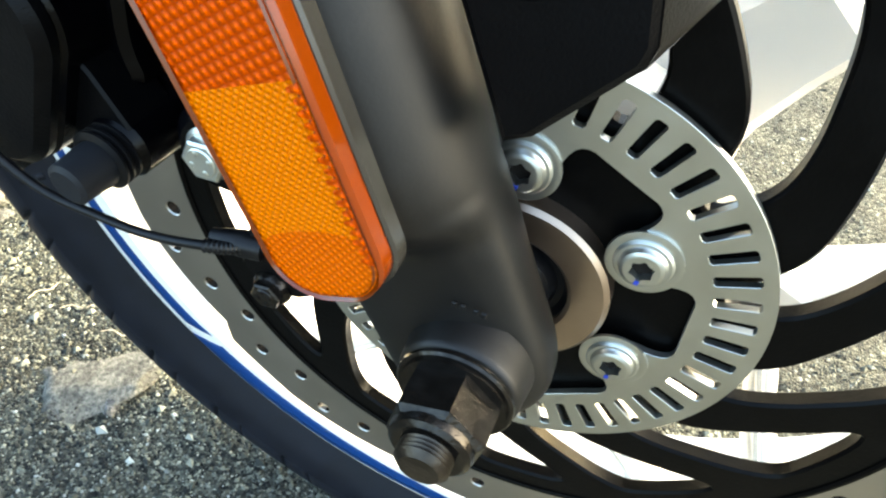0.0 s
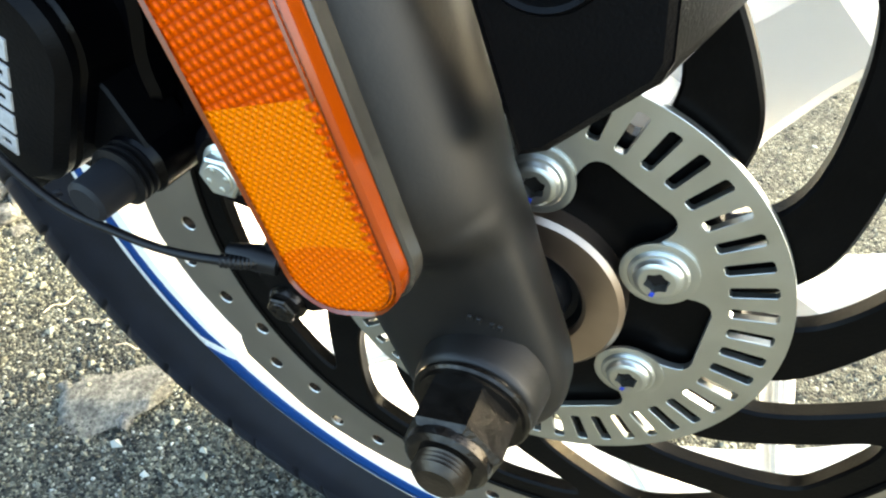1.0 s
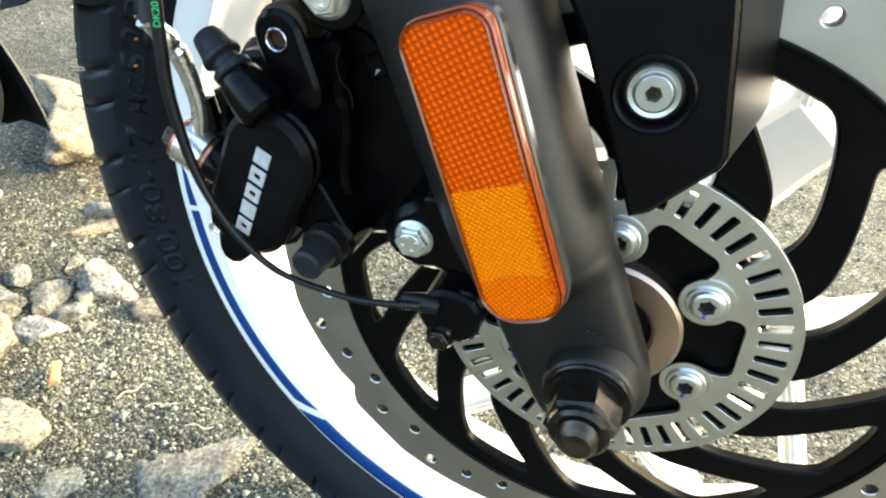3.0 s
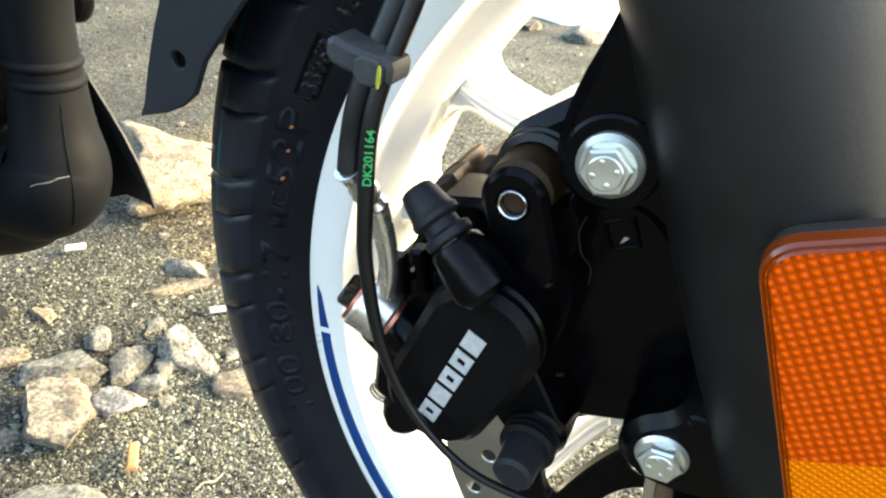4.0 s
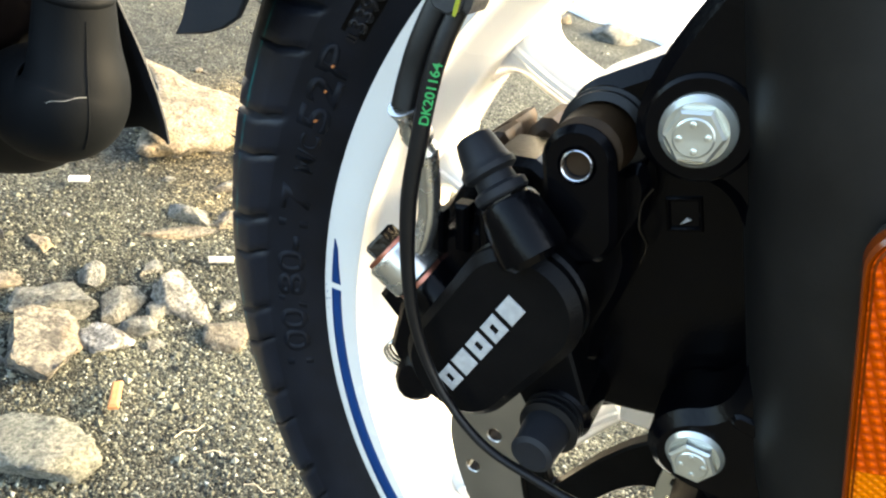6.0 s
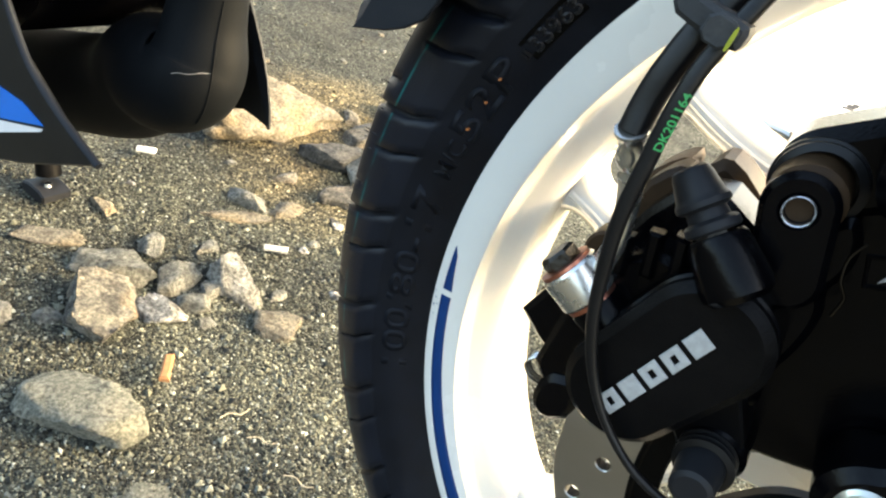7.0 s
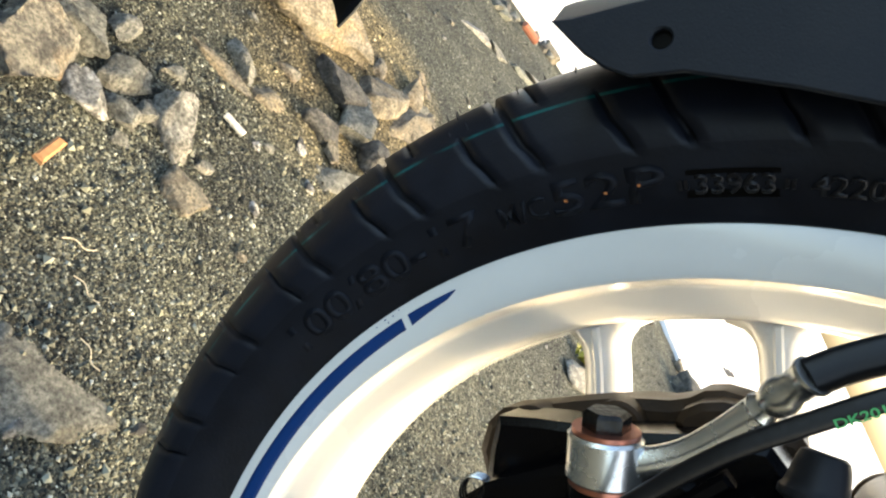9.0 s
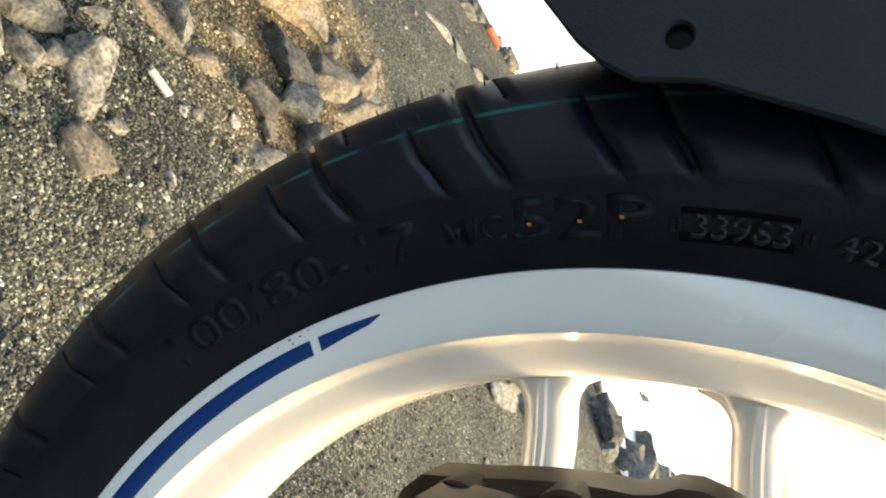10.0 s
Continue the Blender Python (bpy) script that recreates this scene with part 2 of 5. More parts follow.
ROCK_GREY = rock("grey_stone", (0.0910, 0.0920, 0.0800), (0.175, 0.175, 0.152), (0.212, 0.204, 0.170), 300.0)
ROCK_GREEN = rock("grey_green_stone", (0.126, 0.133, 0.111), (0.193, 0.196, 0.159), (0.222, 0.214, 0.167), 300.0)
ROCK_TAN = rock("tan_stone", (0.0886, 0.0777, 0.0592), (0.177, 0.159, 0.122), (0.222, 0.181, 0.119), 300.0)
ROCK_RUST = rock("rusty_stone", (0.0555, 0.0518, 0.0444), (0.2, 0.185, 0.148), (0.2, 0.148, 0.0886), 300.0)
ROCK_WHITE = rock("pale_stone", (0.0518, 0.0518, 0.0518), (0.458, 0.452, 0.421), (0.222, 0.222, 0.207))
ROCK_PALE = rock("light_grey_stone", (0.126, 0.126, 0.114), (0.267, 0.262, 0.237), (0.222, 0.207, 0.17))
ROCK_CLAY = rock("pale_clay_lump", (0.126, 0.107, 0.074), (0.23, 0.2, 0.148), (0.251, 0.185, 0.103), 260.0)
ROCK_DARK = rock("dark_stone", (0.037, 0.037, 0.037), (0.0886, 0.0851, 0.074), (0.133, 0.119, 0.0963))


def grit_material(name, islands):
    """Coarse sandy grit: grains of many colours over grey-brown tarmac."""
    m = bpy.data.materials.new(name)
    m.use_nodes = True
    nt = m.node_tree
    bsdf = nt.nodes["Principled BSDF"]
    bsdf.inputs["Roughness"].default_value = 0.92
    bsdf.inputs["Specular IOR Level"].default_value = 0.25
    tc = nt.nodes.new("ShaderNodeTexCoord")
    if islands:
        geo = nt.nodes.new("ShaderNodeNewGeometry")
        pick = geo.outputs["Random Per Island"]
    else:
        vo = nt.nodes.new("ShaderNodeTexVoronoi")
        vo.inputs["Scale"].default_value = 420
        nt.links.new(tc.outputs["Object"], vo.inputs["Vector"])
        sx = nt.nodes.new("ShaderNodeSeparateColor")
        nt.links.new(vo.outputs["Color"], sx.inputs[0])
        pick = sx.outputs[0]
    ramp = nt.nodes.new("ShaderNodeValToRGB")
    cr = ramp.color_ramp
    cr.interpolation = "LINEAR"
    stops = [(0.0, (0.018, 0.018, 0.018)), (0.18, (0.046, 0.047, 0.044)), (0.40, (0.094, 0.091, 0.077)),
             (0.62, (0.158, 0.150, 0.122)), (0.82, (0.238, 0.228, 0.190)), (0.95, (0.36, 0.34, 0.285)), (1.0, (0.60, 0.59, 0.54))]
    if islands:
        stops = [(p, tuple(min(0.8, v * 1.45) for v in c)) for p, c in stops]
    cr.elements[0].position, cr.elements[0].color = stops[0][0], (*stops[0][1], 1)
    cr.elements[1].position, cr.elements[1].color = stops[-1][0], (*stops[-1][1], 1)
    for p, c in stops[1:-1]:
        e = cr.elements.new(p)
        e.color = (*c, 1)
    nt.links.new(pick, ramp.inputs["Fac"])
    big = nt.nodes.new("ShaderNodeTexNoise")
    big.inputs["Scale"].default_value, big.inputs["Detail"].default_value = 5.5, 8
    big.inputs["Roughness"].default_value = 0.6
    nt.links.new(tc.outputs["Object"], big.inputs["Vector"])
    tone = nt.nodes.new("ShaderNodeValToRGB")
    tone.color_ramp.elements[0].position, tone.color_ramp.elements[1].position = 0.38, 0.64
    lift = 1.32 if islands else 1.0
    tone.color_ramp.elements[0].color = (0.270 * lift, 0.292 * lift, 0.284 * lift, 1)
    tone.color_ramp.elements[1].color = (0.492 * lift, 0.525 * lift, 0.476 * lift, 1)
    nt.links.new(big.outputs["Fac"], tone.inputs["Fac"])
    mul = nt.nodes.new("ShaderNodeMix")
    mul.data_type, mul.blend_type = "RGBA", "MULTIPLY"
    mul.inputs["Factor"].default_value = 1.0
    nt.links.new(ramp.outputs["Color"], mul.inputs["A"])
    nt.links.new(tone.outputs["Color"], mul.inputs["B"])
    # pale sand towards tyre and rubble; shade painted into the tone farther left
    shade_run = nt.nodes.new("ShaderNodeVectorMath")
    shade_run.operation = "DOT_PRODUCT"
    shade_run.inputs[1].default_value = (1.0, 0.5, 0.0)
    nt.links.new(tc.outputs["Object"], shade_run.inputs[0])
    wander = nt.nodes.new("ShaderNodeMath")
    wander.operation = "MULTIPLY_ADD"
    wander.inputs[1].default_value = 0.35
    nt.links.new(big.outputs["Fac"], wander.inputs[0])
    nt.links.new(shade_run.outputs["Value"], wander.inputs[2])
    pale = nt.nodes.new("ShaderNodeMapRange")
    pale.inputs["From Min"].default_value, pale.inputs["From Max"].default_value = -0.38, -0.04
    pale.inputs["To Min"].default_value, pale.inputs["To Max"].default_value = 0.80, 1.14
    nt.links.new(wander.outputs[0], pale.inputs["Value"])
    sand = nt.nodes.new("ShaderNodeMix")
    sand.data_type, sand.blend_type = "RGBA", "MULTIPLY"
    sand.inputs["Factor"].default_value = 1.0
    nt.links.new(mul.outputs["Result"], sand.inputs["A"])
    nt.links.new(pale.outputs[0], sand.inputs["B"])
    # crumbled yellowish soil lies about the boulder
    far_ = nt.nodes.new("ShaderNodeVectorMath")
    far_.operation = "DISTANCE"
    far_.inputs[1].default_value = (-0.63, 0.50, 0.0)
    nt.links.new(tc.outputs["Object"], far_.inputs[0])
    ragged = nt.nodes.new("ShaderNodeMath")
    ragged.operation = "MULTIPLY_ADD"
    ragged.inputs[1].default_value = -0.30
    nt.links.new(big.outputs["Fac"], ragged.inputs[0])
    nt.links.new(far_.outputs["Value"], ragged.inputs[2])
    crumb = nt.nodes.new("ShaderNodeMapRange")
    crumb.inputs["From Min"].default_value, crumb.inputs["From Max"].default_value = -0.03, 0.13
    crumb.inputs["To Min"].default_value, crumb.inputs["To Max"].default_value = 0.75, 0.0
    nt.links.new(ragged.outputs[0], crumb.inputs["Value"])
    soil = nt.nodes.new("ShaderNodeMix")
    soil.data_type, soil.blend_type = "RGBA", "MULTIPLY"
    nt.links.new(crumb.outputs[0], soil.inputs["Factor"])
    nt.links.new(sand.outputs["Result"], soil.inputs["A"])
    soil.inputs["B"].default_value = (2.3, 1.75, 1.15, 1)
    nt.links.new(soil.outputs["Result"], bsdf.inputs["Base Color"])
    if not islands:
        v2 = nt.nodes.new("ShaderNodeTexVoronoi")
        v2.inputs["Scale"].default_value = 420
        nt.links.new(tc.outputs["Object"], v2.inputs["Vector"])
        b = nt.nodes.new("ShaderNodeBump")
        b.invert = True
        b.inputs["Strength"].default_value, b.inputs["Distance"].default_value = 0.9, 0.0025
        nt.links.new(v2.outputs["Distance"], b.inputs["Height"])
        nt.links.new(b.outputs[0], bsdf.inputs["Normal"])
    return m


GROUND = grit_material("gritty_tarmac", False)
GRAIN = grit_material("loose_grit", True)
CONCRETE = shader("sunlit_white_concrete", (0.80, 0.80, 0.78), 0.85, vary=0.08, scale=1.5, bump=0.3, bump_scale=60, coords="Object")

# ---------------------------------------------------------------- mesh tools
HUB = Vector((0.0, 0.0, 0.296))


def thing(name, label, category, group="", kind="", at=(0, 0, 0)):
    e = new(name)
    e.location = at
    return tagged(e, label, category, group, kind)


def part(name, bm, material, parent=None, label="", smooth=True, sharp=0.55):
    bmesh.ops.remove_doubles(bm, verts=bm.verts, dist=1e-6)
    bmesh.ops.recalc_face_normals(bm, faces=bm.faces)
    if smooth:
        for f in bm.faces:
            f.smooth = True
        for e in bm.edges:
            if len(e.link_faces) == 2 and e.calc_face_angle(0) > sharp:
                e.smooth = False
    me = bpy.data.meshes.new(name)
    bm.to_mesh(me)
    bm.free()
    me.materials.append(material)
    ob = new(name, me)
    if parent is not None:
        ob.parent = parent
        ob.matrix_parent_inverse = Matrix.Translation(-Vector(parent.location)) if parent.parent is None else Matrix.Identity(4)
    if label:
        ob["label"] = label
    return ob


def circle(cx, cz, r, n=24, a0=0.0):
    return [(cx + r * math.cos(a0 + 2 * math.pi * i / n), cz + r * math.sin(a0 + 2 * math.pi * i / n)) for i in range(n)]


def smooth_loop(pts, times=2):
    """Rounds the corners of a closed outline."""
    for _ in range(times):
        out = []
        for i, p in enumerate(pts):
            q = pts[(i + 1) % len(pts)]
            out += [(0.75 * p[0] + 0.25 * q[0], 0.75 * p[1] + 0.25 * q[1]), (0.25 * p[0] + 0.75 * q[0], 0.25 * p[1] + 0.75 * q[1])]
        pts = out
    return pts


def area(pts):
    return sum(p[0] * q[1] - q[0] * p[1] for p, q in zip(pts, pts[1:] + pts[:1])) / 2


def inset(pts, c):
    """Moves an outline to its left by c."""
    out = []
    n = len(pts)
    for i in range(n):
        a, p, b = Vector(pts[i - 1]), Vector(pts[i]), Vector(pts[(i + 1) % n])
        d1, d2 = (p - a), (b - p)
        if d1.length < 1e-9 or d2.length < 1e-9:
            out.append(tuple(p))
            continue
        n1, n2 = Vector((-d1.y, d1.x)).normalized(), Vector((-d2.y, d2.x)).normalized()
        m = n1 + n2
        m = m / max(0.35, m.length_squared / 2) if m.length > 1e-6 else n1
        out.append((p.x + m.x * c, p.y + m.y * c))
    return out


def within(points, loop):
    """Which points lie inside a closed outline."""
    a = np.array(loop)
    b = np.roll(a, -1, axis=0)
    x, y = points[:, 0:1], points[:, 1:2]
    over = (a[:, 1] > y) != (b[:, 1] > y)
    rise = np.where(np.abs(b[:, 1] - a[:, 1]) < 1e-12, 1e-12, b[:, 1] - a[:, 1])
    cross = x < (b[:, 0] - a[:, 0]) * (y - a[:, 1]) / rise + a[:, 0]
    return (np.count_nonzero(over & cross, axis=1) % 2) == 1


def add_plate(bm, outer, holes=(), y0=0.0, y1=0.01, chamfer=0.0, back=None, m=None):
    """A plate in the xz plane from y0 (towards the viewer) to y1, with holes right through and chamfered rims."""
    back = chamfer if back is None else back
    loops = [list(outer) if area(list(outer)) > 0 else list(outer)[::-1]]
    loops += [list(h) if area(list(h)) < 0 else list(h)[::-1] for h in holes]
    s = 1 if y1 > y0 else -1
    rings = []
    for pts in loops:
        layers = []
        if chamfer:
            layers.append((inset(pts, chamfer), y0))
            layers.append((pts, y0 + s * chamfer))
        else:
            layers.append((pts, y0))
        if back:
            layers.append((pts, y1 - s * back))
            layers.append((inset(pts, back), y1))
        else:
            layers.append((pts, y1))
        made = []
        for ps, y in layers:
            row = []
            for x, z in ps:
                v = Vector((x, y, z))
                row.append(bm.verts.new(m @ v if m else v))
            made.append(row)
        n = len(pts)
        for la, lb in zip(made, made[1:]):
            for i in range(n):
                bm.faces.new((la[i], la[(i + 1) % n], lb[(i + 1) % n], lb[i]))
        rings.append((layers, made))
    for end in (0, -1):
        flat, verts, edges = [], [], []
        for layers, made in rings:
            base = len(flat)
            ps = layers[end][0]
            flat += [Vector(p) for p in ps]
            verts += made[end]
            edges += [(base + i, base + (i + 1) % len(ps)) for i in range(len(ps))]
        co, _, faces, ids, _, _ = delaunay_2d_cdt(flat, edges, [], 0, 1e-7)
        lookup = [o[0] if o else None for o in ids]
        faces = [[lookup[i] for i in f] for f in faces]
        faces = [k for k in faces if None not in k and len(set(k)) == 3]
        mids = np.array([[sum(flat[i].x for i in k) / 3, sum(flat[i].y for i in k) / 3] for k in faces])
        keep = within(mids, rings[0][0][end][0])
        for layers, made in rings[1:]:
            keep &= ~within(mids, layers[end][0])
        for k, good in zip(faces, keep):
            if good:
                try:
                    bm.faces.new([verts[i] for i in k])
                except ValueError:
                    pass
    return bm


def plate(outer, holes=(), y0=0.0, y1=0.01, chamfer=0.0, back=None):
    return add_plate(bmesh.new(), outer, holes, y0, y1, chamfer, back)


def add_lathe(bm, profile, segs=48, m=None, closed=False):
    """Spins a profile of (radius, height along the axis) about the local y axis."""
    rows = []
    for i in range(segs):
        a = 2 * math.pi * i / segs
        row = []
        for r, y in profile:
            v = Vector((r * math.cos(a), y, r * math.sin(a)))
            row.append(bm.verts.new(m @ v if m else v))
        rows.append(row)
    n = len(profile)
    for i in range(segs):
        p, q = rows[i], rows[(i + 1) % segs]
        for j in range(n if closed else n - 1):
            k = (j + 1) % n
            if profile[j][0] < 1e-7 and profile[k][0] < 1e-7:
                continue
            vs = [p[j], p[k], q[k], q[j]]
            if profile[j][0] < 1e-7:
                vs = [p[j], p[k], q[k]]
            elif profile[k][0] < 1e-7:
                vs = [p[j], p[k], q[j]]
            bm.faces.new(vs)
    return bm


def axis(at, towards):
    """Axes at a point whose y axis runs along a direction."""
    y = Vector(towards).normalized()
    x = Vector((0, 0, 1)).cross(y)
    x = Vector((1, 0, 0)) if x.length < 1e-4 else x.normalized()
    z = x.cross(y)
    return Matrix.Translation(at) @ Matrix((x, y, z)).transposed().to_4x4()


def lathe(profile, at=HUB, towards=(0, 1, 0), segs=48, closed=False):
    return add_lathe(bmesh.new(), profile, segs, axis(at, towards), closed)


def spline(pts, per=8):
    """A smooth line through points, each (x, y, z) or (x, y, z, radius)."""
    out = []
    P = [np.array(p, float) for p in pts]
    P = [2 * P[0] - P[1]] + P + [2 * P[-1] - P[-2]]
    for i in range(1, len(P) - 2):
        a, b, c, e = P[i - 1:i + 3]
        for k in range(per):
            t = k / per
            out.append(0.5 * (2 * b + (c - a) * t + (2 * a - 5 * b + 4 * c - e) * t * t + (3 * b - a - 3 * c + e) * t ** 3))
    out.append(P[-2])
    return out


def add_tube(bm, pts, radius=0.005, segs=14, per=8, caps=True):
    line = spline(pts, per)
    last = None
    side = Vector((0.3, 0.2, 1)).normalized()
    first = None
    for i, p in enumerate(line):
        c = Vector(p[:3])
        r = float(p[3]) if len(p) > 3 else radius
        t = Vector(line[min(i + 1, len(line) - 1)][:3]) - Vector(line[max(i - 1, 0)][:3])
        t.normalize()
        side = (side - side.dot(t) * t).normalized()
        up = t.cross(side)
        ring = [bm.verts.new(c + r * (math.cos(2 * math.pi * k / segs) * side + math.sin(2 * math.pi * k / segs) * up)) for k in range(segs)]
        if last:
            for k in range(segs):
                bm.faces.new((last[k], last[(k + 1) % segs], ring[(k + 1) % segs], ring[k]))
        else:
            first = ring
        last = ring
    if caps:
        bm.faces.new(first)
        bm.faces.new(last)
    return bm


def tube(pts, radius=0.005, segs=14, per=8):
    return add_tube(bmesh.new(), pts, radius, segs, per)


def hull(circles, n=28):
    """The outline round several circles (x, z, r), like a belt."""
    pts = [p for c in circles for p in circle(*c, n)]
    pts = sorted(set((round(a, 7), round(b, 7)) for a, b in pts))

    def half(ps):
        h = []
        for p in ps:
            while len(h) > 1 and (h[-1][0] - h[-2][0]) * (p[1] - h[-2][1]) - (h[-1][1] - h[-2][1]) * (p[0] - h[-2][0]) <= 0:
                h.pop()
            h.append(p)
        return h
    lo, hi = half(pts), half(pts[::-1])
    return lo[:-1] + hi[:-1]


def polar(r, deg):
    return (r * math.cos(radians(deg)), HUB.z + r * math.sin(radians(deg)))


def hexagon(r, a0=0.0):
    return [(r * math.cos(radians(60 * i) + a0), r * math.sin(radians(60 * i) + a0)) for i in range(6)]


def hex_bolt(name, at, towards, flange, hexr, high, material, parent, label, spin=0.0, dimple=True):
    """A flanged hexagon-headed bolt; towards points into the work."""
    m = axis(at, towards)
    bm = bmesh.new()
    add_lathe(bm, [(0, 0.0008), (flange * 0.97, 0.0008), (flange, 0), (flange * 0.98, -0.0012), (hexr * 1.05, -0.0026), (hexr * 0.8, -0.0026)], 36, m)
    add_plate(bm, hexagon(hexr, spin), (), -high, -0.0015, hexr * 0.10, 0.0, m)
    if dimple:
        add_lathe(bm, [(hexr * 0.68, -high - 0.0001), (hexr * 0.62, -high - 0.0004), (hexr * 0.25, -high - 0.0003), (0, -high - 0.0002)], 24, m)
        for k in range(4):
            a = k * 1.57 + 0.4
            add_lathe(bm, [(0, -high - 0.0009), (0.0007, -high - 0.0006), (0.0008, -high)], 8, m @ Matrix.Translation((hexr * 0.45 * math.cos(a), 0, hexr * 0.45 * math.sin(a))))
    return part(name, bm, material, parent, label)

# ---------------------------------------------------------------- ground
def bumps(x, y):
    v = Vector((x * 7, y * 7, 0.3))
    near = math.exp(-((x + 0.2) ** 2 + (y - 0.3) ** 2) / 6)
    h = 0.006 * noise.noise(v) + 0.003 * noise.noise(v * 3.1) + 0.0012 * noise.noise(v * 9)
    keep = min(1.0, math.hypot(x, y * 0.8) / 0.16)
    return h * near * keep - 0.0012


def spread(lo, hi, step, far):
    xs = list(np.arange(lo, hi + step / 2, step))
    d = step
    while xs[-1] < far:
        d *= 1.35
        xs.append(xs[-1] + d)
    d = step
    while xs[0] > -far:
        d *= 1.35
        xs.insert(0, xs[0] - d)
    return xs


gx, gy = spread(-1.15, 0.75, 0.0125, 400.0), spread(-0.35, 1.75, 0.0125, 400.0)
verts = [(x, y, bumps(x, y)) for y in gy for x in gx]
w = len(gx)
faces = [(j * w + i, j * w + i + 1, (j + 1) * w + i + 1, (j + 1) * w + i) for j in range(len(gy) - 1) for i in range(w - 1)]
me = bpy.data.meshes.new("ground")
me.from_pydata(verts, [], faces)
me.polygons.foreach_set("use_smooth", [True] * len(faces))
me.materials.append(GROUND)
tagged(new("ground", me), "grey-brown gritty worn tarmac strewn with coarse sand", "ground", kind="structure")

# the pale road beyond the broken edge
def road_edge(x):
    """Where the road begins: nearly straight, then swinging nearer."""
    return 1.86 + 0.10 * noise.noise(Vector((x * 1.7, 3, 0))) + max(-0.30, min(0.0, (x + 1.17) * 1.7))


edge = []
rnd = random.Random(5)
for i in range(241):
    x = -6 + i * 0.05
    edge.append((x, road_edge(x) + 0.03 * rnd.random()))
bm = bmesh.new()
out = [(-300, 1.9)] + edge + [(300, 1.9), (300, 300), (-300, 300)]
low = [bm.verts.new((x, y, -0.02)) for x, y in out]
top = [bm.verts.new((x, y + (0.01 if y < 3 else 0), 0.012)) for x, y in out]
bm.faces.new(top)
for i in range(len(out)):
    j = (i + 1) % len(out)
    bm.faces.new((low[i], low[j], top[j], top[i]))
tagged(part("road", bm, CONCRETE, smooth=False), "sunlit white concrete road with a ragged broken edge", "road", kind="structure")


# loose grit, too much of it to count
def grit(count, seed, x0, x1, y0, y1, smin, smax):
    r = np.random.RandomState(seed)
    base = np.array([(1, 0, 0), (-1, 0, 0), (0, 1, 0), (0, -1, 0), (0, 0, 1), (0, 0, -1)], float)
    tri = np.array([(0, 2, 4), (2, 1, 4), (1, 3, 4), (3, 0, 4), (2, 0, 5), (1, 2, 5), (3, 1, 5), (0, 3, 5)])
    V, F = [], []
    for i in range(count):
        x, y = r.uniform(x0, x1), r.uniform(y0, y1)
        s = smin + (smax - smin) * r.rand() ** 3
        jit = base * (1 + r.uniform(-0.35, 0.35, (6, 3))) + r.uniform(-0.25, 0.25, (6, 3))
        a = r.uniform(0, 6.28)
        ca, sa = math.cos(a), math.sin(a)
        jx, jy = jit[:, 0] * ca - jit[:, 1] * sa, jit[:, 0] * sa + jit[:, 1] * ca
        V.append(np.stack([x + s * jx * r.uniform(0.8, 1.4), y + s * jy, bumps(x, y) + s * 0.35 + s * 0.7 * jit[:, 2]], 1))
        F.append(tri + 6 * i)
    return np.concatenate(V), np.concatenate(F)


parts_v, parts_f, base = [], [], 0
for spec in ((21000, 1, -1.0, 0.45, -0.22, 0.75, 0.0006, 0.0024), (4500, 2, -0.75, 0.35, -0.15, 0.45, 0.0009, 0.0034),
             (3500, 3, -1.6, 0.6, 0.7, 1.8, 0.0015, 0.0040),
             (80000, 4, -0.72, 0.02, -0.14, 0.36, 0.0006, 0.0017), (1500, 5, -0.80, 0.10, -0.15, 0.60, 0.0016, 0.0042)):
    v, f = grit(*spec)
    parts_v.append(v)
    parts_f.append(f + base)
    base += len(v)
me = bpy.data.meshes.new("grit")
me.from_pydata(np.concatenate(parts_v).tolist(), [], np.concatenate(parts_f).tolist())
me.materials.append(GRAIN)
tagged(new("grit", me), "loose multicoloured sand and grit scattered on the tarmac", "grit", kind="stuff")


# ---------------------------------------------------------------- stones
def stone_mesh(name, lx, ly, h, seed, cuts=9, rough=0.14):
    r = random.Random(seed)
    bm = bmesh.new()
    bmesh.ops.create_icosphere(bm, subdivisions=4 if lx > 0.02 else 2, radius=1.0)
    planes = []
    for _ in range(cuts):
        n = Vector((r.gauss(0, 1), r.gauss(0, 1), r.gauss(0, 0.8))).normalized()
        planes.append((n, r.uniform(0.44, 0.76)))
    planes.append((Vector((r.uniform(-0.25, 0.25), r.uniform(-0.25, 0.25), 1)).normalized(), r.uniform(0.50, 0.68)))
    for v in bm.verts:
        for n, dd in planes:
            k = v.co.dot(n) - dd
            if k > 0:
                v.co -= n * k
        q = v.co + Vector((seed * 3.7, 0, 0))
        v.co *= 1 + rough * noise.noise(q * 1.6) + rough * 0.6 * noise.noise(q * 4.2) + rough * 0.45 * noise.noise(q * 9) + rough * 0.25 * noise.noise(q * 19)
    bb = [max(abs(v.co[i]) for v in bm.verts) for i in range(3)]
    for v in bm.verts:
        v.co = Vector((v.co.x / bb[0] * lx / 2, v.co.y / bb[1] * ly / 2, v.co.z / bb[2] * h * 0.5))
    for f in bm.faces:
        f.smooth = True
    for e in bm.edges:
        if e.calc_face_angle(0) > 0.32:
            e.smooth = False
    me = bpy.data.meshes.new(name)
    bm.to_mesh(me)
    bm.free()
    return me


STONES = 0


